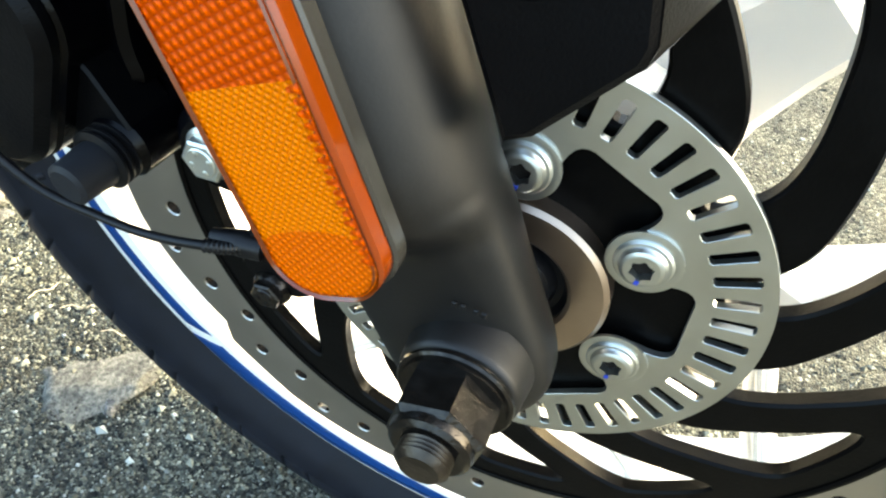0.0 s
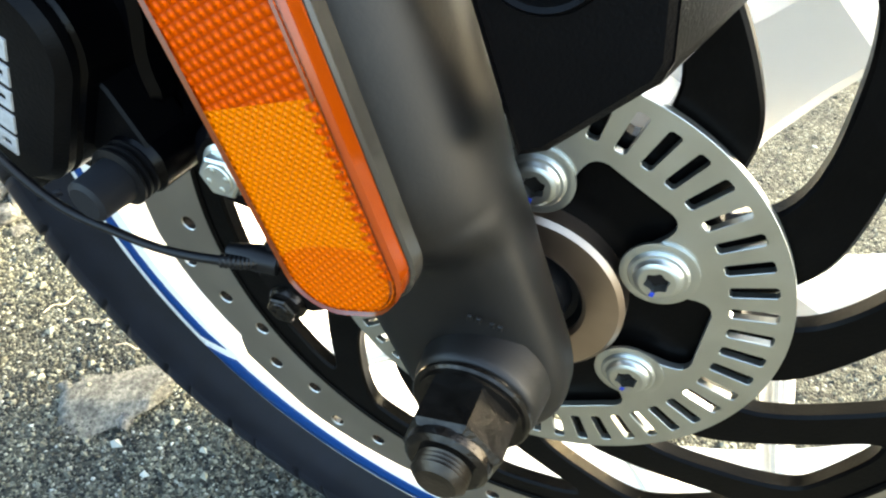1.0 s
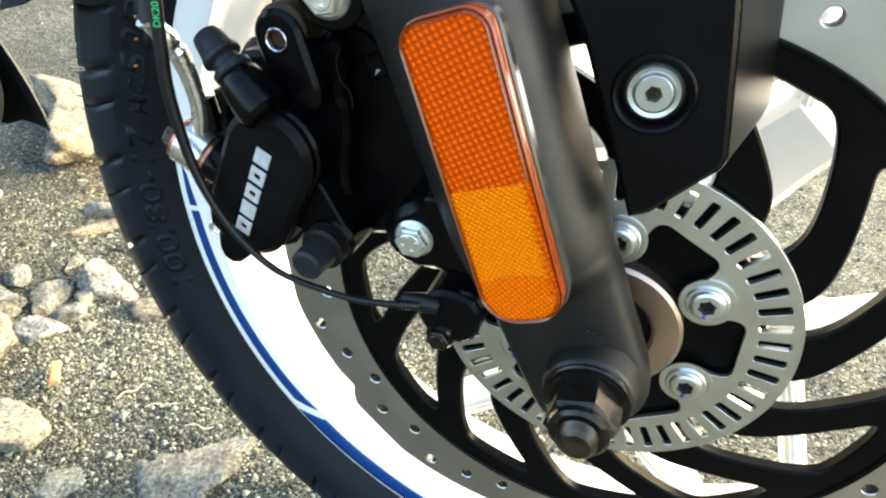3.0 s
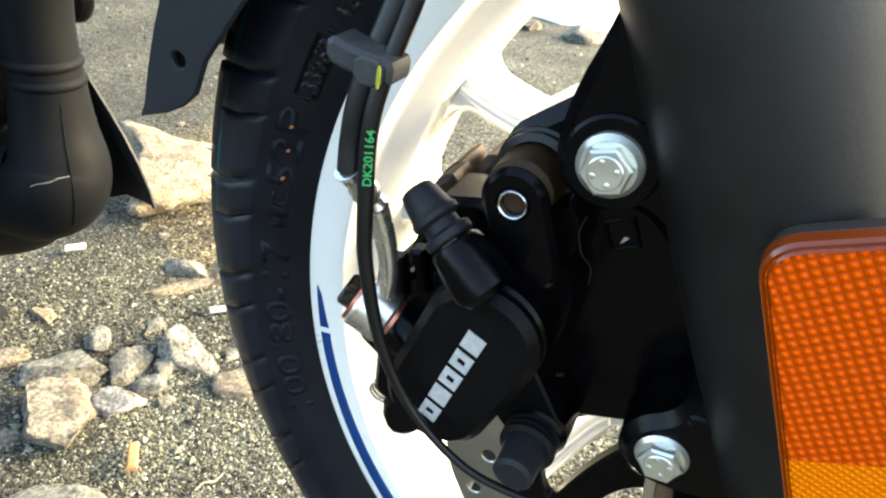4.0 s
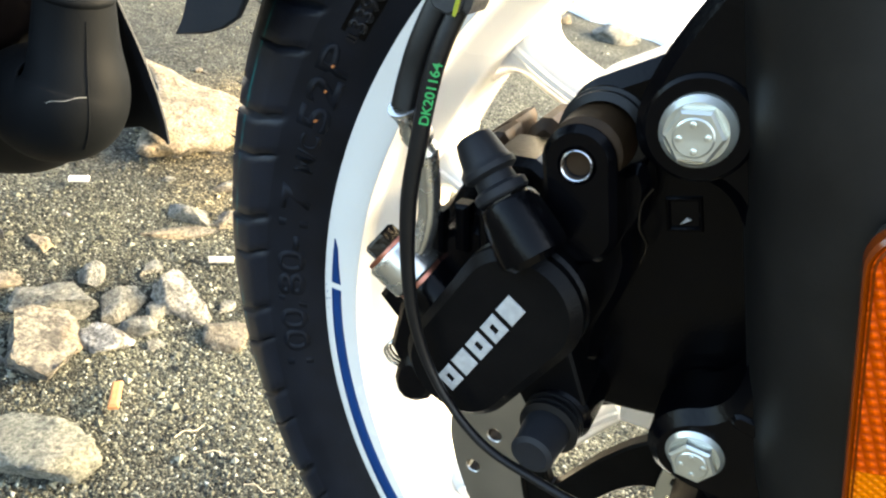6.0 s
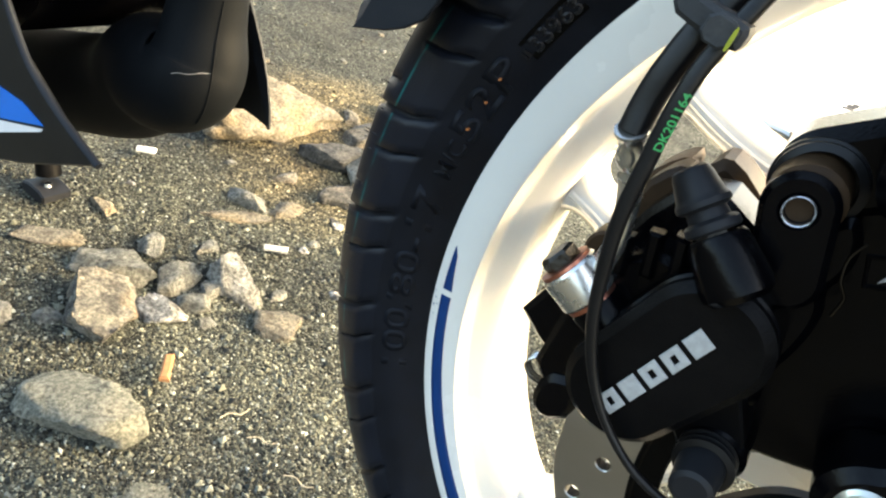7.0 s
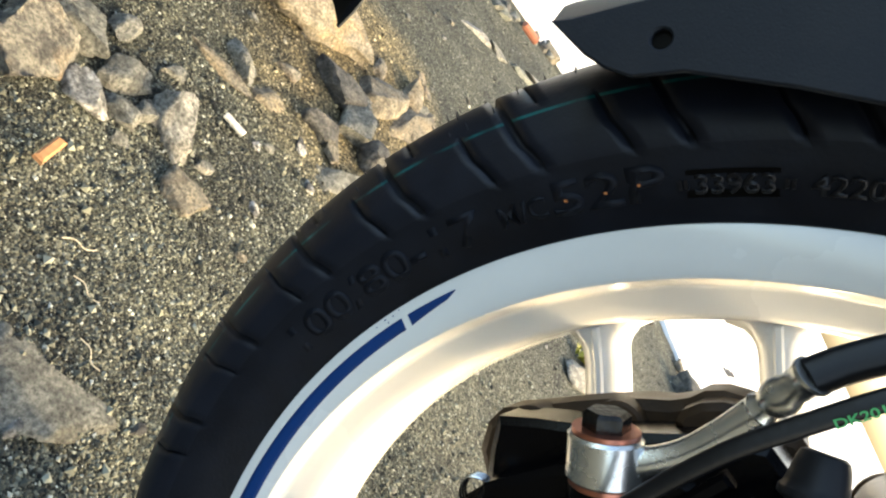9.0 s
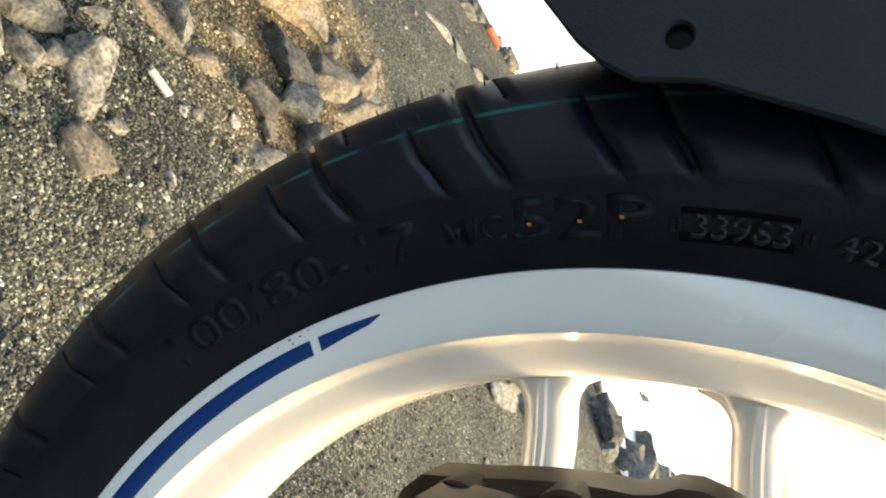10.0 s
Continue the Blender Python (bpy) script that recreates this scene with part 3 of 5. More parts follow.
def stone(x, y, lx, ly, h, turn, material, label, sink=0.42, name="stone", cuts=12, rough=0.14):
    """A broken stone on the ground: middle, length, width, height, turn."""
    global STONES
    STONES += 1
    if lx > 0.03 and sink < 0.45:
        h = h * 1.05
    me = stone_mesh(name, lx * 1.16, ly * 1.24, h, STONES, cuts, rough)
    me.materials.append(material)
    ob = new(name, me)
    ob.matrix_world = pose(x, y, bumps(x, y) + h * (0.5 - sink), random.Random(STONES).uniform(-8, 8), random.Random(STONES + 50).uniform(-8, 8), turn)
    return tagged(ob, label, "stone", group="stones on the ground")


stone(-0.442, -0.060, 0.090, 0.056, 0.040, 27, ROCK_GREEN, "large smooth flat grey-green stone on the tarmac", 0.30, cuts=6)
stone(-0.523, 0.002, 0.086, 0.066, 0.046, 153, ROCK_RUST, "lumpy brown stone with rusty stains", 0.40, cuts=7)
stone(-0.565, 0.054, 0.078, 0.046, 0.040, 50, ROCK_GREY, "long grey-brown stone half sunk in grit")
stone(-0.577, 0.096, 0.034, 0.024, 0.024, 105, ROCK_GREY, "small grey stone beside a longer one")
stone(-0.494, 0.044, 0.046, 0.030, 0.030, 21, ROCK_WHITE, "black and white speckled sharp stone")
stone(-0.524, 0.090, 0.054, 0.036, 0.032, 108, ROCK_GREY, "grey angular stone in a cluster")
stone(-0.488, 0.073, 0.044, 0.021, 0.024, 24, ROCK_GREY, "small wedge-shaped grey stone in a cluster")
stone(-0.493, 0.096, 0.029, 0.019, 0.020, 153, ROCK_GREY, "small rounded grey stone in a cluster")
stone(-0.489, 0.126, 0.084, 0.044, 0.042, 156, ROCK_PALE, "pale grey rough stone standing at the end of a cluster")
stone(-0.420, 0.122, 0.048, 0.040, 0.026, 33, ROCK_TAN, "flat brownish stone pressed into grit", 0.45)
stone(-0.452, 0.148, 0.022, 0.015, 0.014, 90, ROCK_GREY, "small brown stone beside a flat one", 0.5)
stone(-0.461, 0.069, 0.022, 0.014, 0.010, 54, ROCK_GREY, "small grey chip beside a cluster", 0.5)
stone(-0.570, -0.070, 0.050, 0.034, 0.022, 99, ROCK_PALE, "pale grey stone near a rusty one", 0.45)
stone(-0.540, -0.030, 0.026, 0.018, 0.012, 40, ROCK_GREY, "small grey stone sunk in grit", 0.5)
stone(-0.770, 0.435, 0.270, 0.190, 0.075, 125, ROCK_CLAY, "large yellowish boulder lump set in the ground", 0.44, cuts=9, rough=0.24)
stone(-0.618, 0.413, 0.085, 0.052, 0.052, 40, ROCK_DARK, "dark grey broken rubble block", 0.40)
stone(-0.636, 0.515, 0.108, 0.060, 0.046, 108, ROCK_TAN, "tan crumbling rubble block", 0.46)
stone(-0.561, 0.416, 0.098, 0.046, 0.052, 144, ROCK_GREY, "grey-brown pointed rubble block", 0.40)
stone(-0.542, 0.352, 0.066, 0.044, 0.036, 90, ROCK_DARK, "dark jagged rubble block", 0.44)
stone(-0.528, 0.445, 0.090, 0.042, 0.044, 135, ROCK_DARK, "dark broken slab standing in the rubble", 0.42)
stone(-0.666, 0.610, 0.080, 0.038, 0.040, 141, ROCK_CLAY, "pale tan pointed stone", 0.40)
stone(-0.605, 0.586, 0.180, 0.070, 0.040, 108, ROCK_TAN, "flat crumbling tan block in the rubble", 0.50)
stone(-0.469, 0.370, 0.115, 0.044, 0.030, 93, ROCK_GREY, "flat grey slab beside the tyre", 0.48)
stone(-0.508, 0.354, 0.038, 0.026, 0.020, 162, ROCK_TAN, "small tan block beside the tyre", 0.48)
stone(-0.598, 0.241, 0.074, 0.030, 0.028, 3, ROCK_GREY, "long grey slab end sunk in the ground", 0.48)
stone(-0.578, 0.203, 0.088, 0.028, 0.018, 45, ROCK_TAN, "flat worn slab sunk in the ground", 0.52)
stone(-0.611, 0.320, 0.036, 0.022, 0.018, 66, ROCK_RUST, "small rusty stone sunk in the ground", 0.48)
stone(-0.551, 0.146, 0.032, 0.018, 0.014, 81, ROCK_GREY, "small grey stone behind a cluster", 0.5)
stone(-0.560, 0.262, 0.050, 0.034, 0.018, 70, ROCK_TAN, "flat tan stone sunk in the ground", 0.52)
stone(-0.363, -0.075, 0.046, 0.034, 0.012, 20, ROCK_GREEN, "flat grey stone almost buried in grit", 0.64)
stone(-0.266, -0.022, 0.090, 0.062, 0.018, 70, ROCK_GREY, "flat grey stone flush with the tarmac beside the tyre", 0.58)
stone(-0.640, 0.030, 0.060, 0.030, 0.018, 40, ROCK_TAN, "flat pale stone sunk in grit", 0.5)
stone(-0.659, 0.100, 0.030, 0.018, 0.010, 159, ROCK_CLAY, "small round yellowish pebble")
stone(-0.420, 0.200, 0.020, 0.010, 0.010, 0, ROCK_WHITE, "small pale chip of stone")
stone(-0.493, 0.229, 0.012, 0.010, 0.008, 0, ROCK_WHITE, "tiny white pebble on grit")
stone(-0.508, 0.300, 0.022, 0.012, 0.012, -20, ROCK_WHITE, "small pale pointed chip")
stone(-0.455, 0.290, 0.020, 0.010, 0.012, 0, ROCK_WHITE, "small white chip near the rubble")
stone(-0.18, 1.02, 0.09, 0.05, 0.04, 100, ROCK_GREY, "grey stone lying beyond the wheel")
stone(-0.14, 1.12, 0.07, 0.05, 0.04, 30, ROCK_WHITE, "pale stone lying beyond the wheel")
stone(-0.175, 0.925, 0.110, 0.055, 0.040, 60, ROCK_PALE, "pale flat stone beside a weed", 0.45)
stone(-0.110, 1.080, 0.150, 0.060, 0.050, 70, ROCK_GREY, "long grey broken stone beyond the wheel", 0.42)
for i in range(6):
    r = random.Random(40 + i)
    stone(-0.985 + 0.008 * i + r.uniform(-0.012, 0.012), 1.10 + 0.125 * i, r.uniform(0.11, 0.16), r.uniform(0.030, 0.050) * (1.0 + 0.16 * i), 0.022, r.uniform(78, 98), (ROCK_PALE, ROCK_GREY, ROCK_GREEN)[i % 3],
          "flat broken kerb fragment along a crack", 0.46)
stone(0.60, 1.68, 0.30, 0.20, 0.12, 20, ROCK_GREY, "large grey stone at the edge of the road")
stone(0.75, 1.62, 0.22, 0.16, 0.10, -30, ROCK_TAN, "tan stone at the edge of the road")
for i in range(16):
    r = random.Random(70 + i)
    x = -1.5 + i * 0.17 + r.uniform(-0.05, 0.05)
    s = r.uniform(0.05, 0.14)
    stone(x, road_edge(x) - 0.06 + r.uniform(-0.08, 0.06), s, s * 0.7, s * 0.4, r.uniform(0, 180),
          (ROCK_GREY, ROCK_DARK, ROCK_TAN)[i % 3], "broken stone along the ragged road edge", 0.3)
for i in range(16):
    r = random.Random(300 + i)
    x, y = r.uniform(-0.74, -0.50), r.uniform(0.34, 0.70)
    s = r.uniform(0.022, 0.060)
    stone(x, y, s, s * r.uniform(0.5, 0.8), s * r.uniform(0.4, 0.6), r.uniform(0, 180), (ROCK_TAN, ROCK_GREY, ROCK_TAN, ROCK_RUST, ROCK_DARK)[i % 5],
          ("tan rubble lump beside the boulder", "grey rubble lump beside the boulder", "tan rubble lump beside the boulder", "rusty rubble lump beside the boulder", "dark rubble lump beside the boulder")[i % 5], 0.47)
for i in range(15):
    r = random.Random(1500 + i)
    u = i / 14
    x, y = 0.00 + 0.50 * u + r.uniform(-0.06, 0.06), 1.66 + 1.30 * u + r.uniform(-0.10, 0.10)
    s = r.uniform(0.10, 0.22)
    stone(x, y, s, s * r.uniform(0.55, 0.8), s * r.uniform(0.4, 0.7), r.uniform(0, 180), (ROCK_DARK, ROCK_GREY, ROCK_DARK)[i % 3],
          ("dark rubble piled on the road", "grey rubble piled on the road", "dark rubble piled on the road")[i % 3], 0.30)
stone(-0.055, 1.735, 0.060, 0.045, 0.040, 20, ROCK_RUST, "reddish-brown lump at the road edge", 0.3)
stone(-0.020, 1.720, 0.070, 0.050, 0.050, 80, ROCK_DARK, "dark lump at the road edge", 0.3)
for i in range(60):
    r = random.Random(900 + i)
    x, y = r.uniform(-0.95, 0.40), r.uniform(-0.16, 0.95)
    if math.hypot(x, y) < 0.1:
        continue
    s = r.uniform(0.006, 0.016)
    stone(x, y, s, s * 0.75, s * 0.6, r.uniform(0, 180), (ROCK_GREY, ROCK_TAN, ROCK_WHITE, ROCK_DARK, ROCK_GREY)[i % 5],
          "small pebble lying in the grit", 0.3, "pebble", 6)


def scrap(name, x, y, lx, ly, h, turn, colour, label, category):
    bm = plate([(-lx / 2, -ly / 2), (lx / 2, -ly * 0.42), (lx * 0.46, ly / 2), (-lx * 0.48, ly * 0.4)], (), 0.0, h, h * 0.25)
    bm.transform(Matrix.Rotation(radians(90), 4, "X"))
    ob = part(name, bm, shader(name + "_surface", colour, 0.8, vary=0.3, scale=200, bump=0.4, bump_scale=400), None)
    ob.matrix_world = pose(x, y, bumps(x, y) + h + 0.001, 3, -4, turn)
    return tagged(ob, label, category)


scrap("wood_chip", -0.433, 0.003, 0.030, 0.0085, 0.006, -45, (0.42, 0.20, 0.08), "small orange-brown splinter of wood on the grit", "wood chip")
scrap("paper_scrap", -0.506, 0.197, 0.026, 0.009, 0.004, 42, (0.55, 0.53, 0.47), "small white torn scrap lying on the grit", "scrap")
scrap("cigarette_stub", -0.720, 0.194, 0.022, 0.008, 0.006, 45, (0.80, 0.79, 0.76), "white stub lying on the ground", "litter")
for i in range(12):
    r = random.Random(610 + i)
    u = i / 11
    s = r.uniform(0.030, 0.062)
    stone(-1.185 - 0.035 * math.sin(3 * u) + r.uniform(-0.02, 0.02), 1.36 + 0.42 * u, s, s * r.uniform(0.6, 0.8), s * r.uniform(0.5, 0.8), r.uniform(0, 180), (ROCK_GREY, ROCK_GREEN, ROCK_DARK, ROCK_GREY)[i % 4],
          "grey rubble lump where the road begins", 0.34)
scrap("brick_chip", -1.14, 1.51, 0.066, 0.032, 0.02, 48, (0.42, 0.15, 0.08), "orange-red broken brick chip near the road", "brick chip")
# dark road marks, each laid as a thin slab
for k, (x, y, lx) in enumerate(((0.000, 2.70, 0.045), (0.010, 2.76, 0.035), (0.018, 2.81, 0.040), (0.030, 2.87, 0.030))):
    scrap("road_mark", x, y, lx, 0.020, 0.004, 15, (0.05, 0.05, 0.05), "small dark mark on the white road", "scrap").location.z = 0.015
for k, (x, y, t) in enumerate(((-0.345, 0.010, 25), (-0.372, 0.006, 60), (-0.300, 0.005, 10))):
    bm = tube([(0, 0, 0.002), (0.008, 0.003, 0.003), (0.017, 0.001, 0.002), (0.024, 0.004, 0.003)], 0.0004, 6)
    ob = part("straw", bm, shader("dry_straw", (0.55, 0.48, 0.34), 0.8, bump=0), None)
    ob.matrix_world = pose(x, y, bumps(x, y) + 0.001, 0, 0, t)
    tagged(ob, "thin pale dry straw on the grit", "straw")
bm = bmesh.new()
r = random.Random(8)
for i in range(26):
    a, l = r.uniform(0, 6.28), r.uniform(0.02, 0.05)
    c, tip = Vector((0.008 * math.cos(a), 0.008 * math.sin(a), 0)), Vector((l * math.cos(a), l * math.sin(a), l * r.uniform(0.4, 1.2)))
    s = Vector((-math.sin(a), math.cos(a), 0)) * 0.0035
    mid = (c + tip) / 2 + Vector((0, 0, 0.006))
    q = [bm.verts.new(v) for v in (c - s * 0.4, c + s * 0.4, mid + s, tip, mid - s)]
    bm.faces.new(q)
ob = part("weed", bm, shader("yellow_green_leaf", (0.30, 0.30, 0.04), 0.6, bump=0), None)
ob.location = (-0.215, 0.975, 0)
tagged(ob, "small yellow-green weed growing by the stones", "weed")

# ---------------------------------------------------------------- motorcycle, front end
bike = thing("motorcycle", "parked motorcycle with white blue-striped front wheel and black fork", "motorcycle")

# tyre: carcass with moulded grooves, lettering in relief
TYRE = [(0.2275, -0.0345), (0.2310, -0.0375), (0.2335, -0.0395), (0.2385, -0.0432), (0.2430, -0.0460), (0.2480, -0.0480), (0.2530, -0.0491),
        (0.2575, -0.0494), (0.2612, -0.0491), (0.2643, -0.0486), (0.2694, -0.0467), (0.2744, -0.0442), (0.2791, -0.0411), (0.2836, -0.0374),
        (0.2876, -0.0332), (0.2911, -0.0283), (0.2940, -0.0227), (0.2962, -0.0166), (0.2976, -0.0104), (0.2983, -0.0050), (0.2985, 0.0)]


PITCH = 360.0 / 33
WIDE, SIPE, NICK = 0.70, 4.25, 8.40


def sweep(k):
    """How far a groove has turned at step k of the profile."""
    return float(np.interp(k, [0, 5.0, 20.0], [0, 0, 7.2]))


def groove(u, k):
    """Depth of the tread pattern at u degrees into a pitch and step k of the profile."""
    if 0.04 < u < WIDE - 0.04:
        return 0.0028 if k > 6.2 else 0.0
    if SIPE < u < SIPE + 0.30:
        return 0.0028 if 6.4 < k < 11.2 else 0.0
    if NICK < u < NICK + 0.30:
        return 0.0028 if 12.3 < k < 15.6 else 0.0
    return 0.0


bm = bmesh.new()
fine = [(float(p[0]), float(p[1])) for p in spline([(r, y, 0) for r, y in TYRE], 2)]
full = fine + [(r, -y) for r, y in fine[-2::-1]]
normals = []
for k in range(len(full)):
    (r0, y0), (r1, y1) = full[max(k - 1, 0)], full[min(k + 1, len(full) - 1)]
    t = Vector((r1 - r0, y1 - y0)).normalized()
    normals.append((t.y, -t.x))
steps = [0.0, 0.05, 0.31, WIDE - 0.05, WIDE, 1.5, 2.4, 3.3, SIPE - 0.02, SIPE + 0.02, SIPE + 0.28, SIPE + 0.32, 5.4, 6.4, 7.5, NICK - 0.02, NICK + 0.02, NICK + 0.28, NICK + 0.32, 9.9]
rows, kinds = [], []
for pitch in range(33):
    for u in steps:
        row, kind = [], []
        for k, (r, y) in enumerate(full):
            near = k < len(fine)
            kk = k / 2 if near else (2 * (len(fine) - 1) - k) / 2
            a = radians(168.75 + pitch * PITCH + u + sweep(kk) + (0.0 if near else 5.0 * min(1.0, (20 - kk) / 3)))
            dd = groove(u, kk) - (0.0004 if kk >= 6.0 else 0.0)
            rr, yy = r - dd * normals[k][0], y - dd * normals[k][1]
            row.append(bm.verts.new((HUB.x + rr * math.cos(a), yy, HUB.z + rr * math.sin(a))))
            kind.append(kk >= 5.9 and dd < 0)
        rows.append(row)
        kinds.append(kind)
for i in range(len(rows)):
    p, q = rows[i], rows[(i + 1) % len(rows)]
    for j in range(len(full) - 1):
        f = bm.faces.new((p[j], p[j + 1], q[j + 1], q[j]))
        f.material_index = 1 if kinds[i][j] and kinds[i][j + 1] and kinds[(i + 1) % len(rows)][j] else 0
for f in bm.faces:
    f.smooth = True
for e in bm.edges:
    if len(e.link_faces) == 2 and e.calc_face_angle(0) > 0.45:
        e.smooth = False
tyre = part("tyre", bm, RUBBER, bike, "new black rubber tyre with transverse grooves and moulded lettering", smooth=False)
tyre.data.materials.append(RUBBER_TREAD)


def side_y(r):
    """The sidewall's y at a radius."""
    return -float(np.interp(r, [p[0] for p in TYRE], [-p[1] for p in TYRE]))


def arc_text(text, a_start, r0, size, squeeze=1.0, height=0.0006):
    """Relief letters along the sidewall, clockwise from an angle, tops outwards."""
    bm = bmesh.new()
    cu = bpy.data.curves.new("letters", "FONT")
    cu.body, cu.size, cu.offset = text, size, size * 0.022
    ob = bpy.data.objects.new("letters", cu)
    me = bpy.data.meshes.new_from_object(ob)
    bm.from_mesh(me)
    bpy.data.objects.remove(ob)
    bpy.data.meshes.remove(me)
    bmesh.ops.triangulate(bm, faces=bm.faces)
    geom = bmesh.ops.extrude_face_region(bm, geom=list(bm.faces))
    up = {v for v in geom["geom"] if isinstance(v, bmesh.types.BMVert)}
    for v in bm.verts:
        a = radians(a_start) - v.co.x * squeeze / r0
        r = r0 + v.co.y
        y = side_y(r) - (height if v in up else -0.0003)
        v.co = Vector((r * math.cos(a), y, HUB.z + r * math.sin(a)))
    return bm


part("lettering", arc_text("100/80-17", 200.0, 0.2375, 0.0150, 1.6, 0.0005), RUBBER, tyre, "raised size marking 100/80-17", smooth=False)
part("lettering", arc_text("M/C", 174.6, 0.2385, 0.0095, 1.1, 0.0005), RUBBER, tyre, "raised marking M/C", smooth=False)
part("lettering", arc_text("52P", 169.9, 0.2375, 0.0150, 1.65, 0.0006), RUBBER, tyre, "raised load marking 52P", smooth=False)


def arc_bar(a0, a1, r0, r1, height, steps=10):
    bm = bmesh.new()
    grid = []
    for i in range(steps + 1):
        a = radians(a0 + (a1 - a0) * i / steps)
        col = []
        for r, h in ((r0, -0.0004), (r0 + 0.0002, height), (r1 - 0.0002, height), (r1, -0.0004)):
            col.append(bm.verts.new((r * math.cos(a), side_y(r) - h, HUB.z + r * math.sin(a))))
        grid.append(col)
    for p, q in zip(grid, grid[1:]):
        for j in range(3):
            bm.faces.new((p[j], p[j + 1], q[j + 1], q[j]))
    bm.faces.new(grid[0])
    bm.faces.new(grid[-1])
    return bm


part("code_plaque", arc_bar(159.4, 153.2, 0.2372, 0.2456, 0.0003), CARRIER, tyre, "sunken code panel on the sidewall")
part("lettering", arc_text("33963", 158.9, 0.2384, 0.0078, 1.18, 0.0007), RUBBER_MARK, tyre, "raised code on the sidewall", smooth=False)
part("lettering", arc_text("4220", 151.3, 0.2384, 0.0078, 1.18, 0.0006), RUBBER_MARK, tyre, "raised code on the sidewall", smooth=False)
for a in (159.9, 159.5, 152.9, 152.5):
    part("code_pip", arc_bar(a, a - 0.25, 0.2395, 0.2425, 0.0011, 2), RUBBER_MARK, tyre)
bm = bmesh.new()
r = random.Random(4)
for i in range(110):
    a, y = r.uniform(140, 215), r.uniform(-0.046, 0.01)
    rr = float(np.interp(-abs(y), [p[1] for p in TYRE[8:]], [p[0] for p in TYRE[8:]]))
    at = Vector((rr * math.cos(radians(a)), y, HUB.z + rr * math.sin(radians(a))))
    add_lathe(bm, [(0.00035, -0.0004), (0.0003, 0.002), (0, r.uniform(0.0025, 0.0045))], 5, axis(at, (math.cos(radians(a)), y * 6, math.sin(radians(a)))))
part("moulding_hairs", bm, RUBBER_MARK, tyre, "thin rubber moulding hairs")["kind"] = "stuff"

for a, r0 in ((168.64, 0.2416), (165.41, 0.2415), (162.83, 0.2423)):
    part("fleck", arc_bar(a, a - 0.22, r0 - 0.0005, r0 + 0.0005, 0.0016, 2), FLECK, tyre, "tiny orange fleck")

# wheel: rim, five forked spokes, hub
RIM = [(0.2290, -0.0345), (0.2302, -0.0362), (0.2296, -0.0376), (0.2270, -0.0384), (0.2200, -0.0384), (0.2136, -0.0381), (0.2124, -0.0375), (0.2117, -0.0362),
       (0.2109, -0.0316), (0.2103, -0.0302), (0.2092, -0.0290), (0.2052, -0.0252), (0.2014, -0.0214), (0.2000, -0.0192), (0.1993, -0.0160), (0.1986, -0.0100), (0.1984, -0.0040)]
prof = RIM + [(r, -y) for r, y in RIM[::-1]] + [(0.216, 0.030), (0.209, 0.012), (0.209, -0.012), (0.216, -0.030)]
rim = part("wheel_rim", lathe(prof, segs=192, closed=True), WHITE, bike, "gloss white cast wheel rim with blue stripes")
part("wheel_hub", lathe([(0.0, -0.030), (0.030, -0.052), (0.050, -0.054), (0.056, -0.050), (0.058, -0.030), (0.050, -0.012), (0.050, 0.012), (0.058, 0.030), (0.056, 0.052), (0.030, 0.054), (0.0, 0.054)], segs=96),
           WHITE, bike, "white cast wheel hub")


def ribbon(line, widths):
    """An outline that follows a line with a given half width at each point."""
    left, right = [], []
    for i, p in enumerate(line):
        a, b = line[max(i - 1, 0)], line[min(i + 1, len(line) - 1)]
        t = (Vector(b[:2]) - Vector(a[:2])).normalized()
        n = Vector((-t.y, t.x))
        w_ = float(widths[i])
        left.append((p[0] + n.x * w_, p[1] + n.y * w_))
        right.append((p[0] - n.x * w_, p[1] - n.y * w_))
    return left + right[::-1]


def turned(pts, deg):
    c, s = math.cos(radians(deg)), math.sin(radians(deg))
    return [(x * c - y * s, HUB.z + x * s + y * c) for x, y in pts]


for k in range(5):
    mid = -18.5 + 72 * k
    stem = ribbon([(0.044, 0), (0.060, 0), (0.080, 0), (0.098, 0)], [0.026, 0.020, 0.017, 0.016])
    spoke = part("spoke", plate(turned(stem, mid), (), -0.017, 0.017, 0.004), WHITE, rim)
    for s in (1, -1):
        line = spline([(0.078, s * 0.004, 0), (0.096, s * 0.012, 0), (0.1125, s * 0.0285, 0), (0.128, s * 0.047, 0), (0.145, s * 0.066, 0), (0.161, s * 0.080, 0), (0.1825, s * 0.0945, 0)], 12)
        u = np.linspace(0, 1, len(line))
        gap_ = np.clip(0.1990 - np.array([math.hypot(p[0], p[1]) for p in line]), 0.0, 0.011)
        wid = 0.0064 + 0.011 - np.sqrt(0.011 ** 2 - (0.011 - gap_) ** 2) + 0.004 * np.clip(0.2 - u, 0, 1) / 0.2
        part("spoke", plate(turned(ribbon(line, wid), mid), (), -0.0150, 0.0150, 0.0045), WHITE, rim, sharp=1.0)
        part("spoke_rib", plate(turned(ribbon(line[2:-3], [0.0017] * (len(line) - 5)), mid), (), -0.0160, -0.012, 0.0008), WHITE, rim)


def stripe(a0, a1, lo0, hi0, lo1, hi1, steps=60, name="stripe"):
    """A decal strip on the rim's flank: radii at both ends; angles in degrees."""
    bm = bmesh.new()
    grid = []
    for i in range(steps + 1):
        t = i / steps
        a = radians(a0 + (a1 - a0) * t)
        lo, hi = lo0 + (lo1 - lo0) * t, hi0 + (hi1 - hi0) * t
        col = []
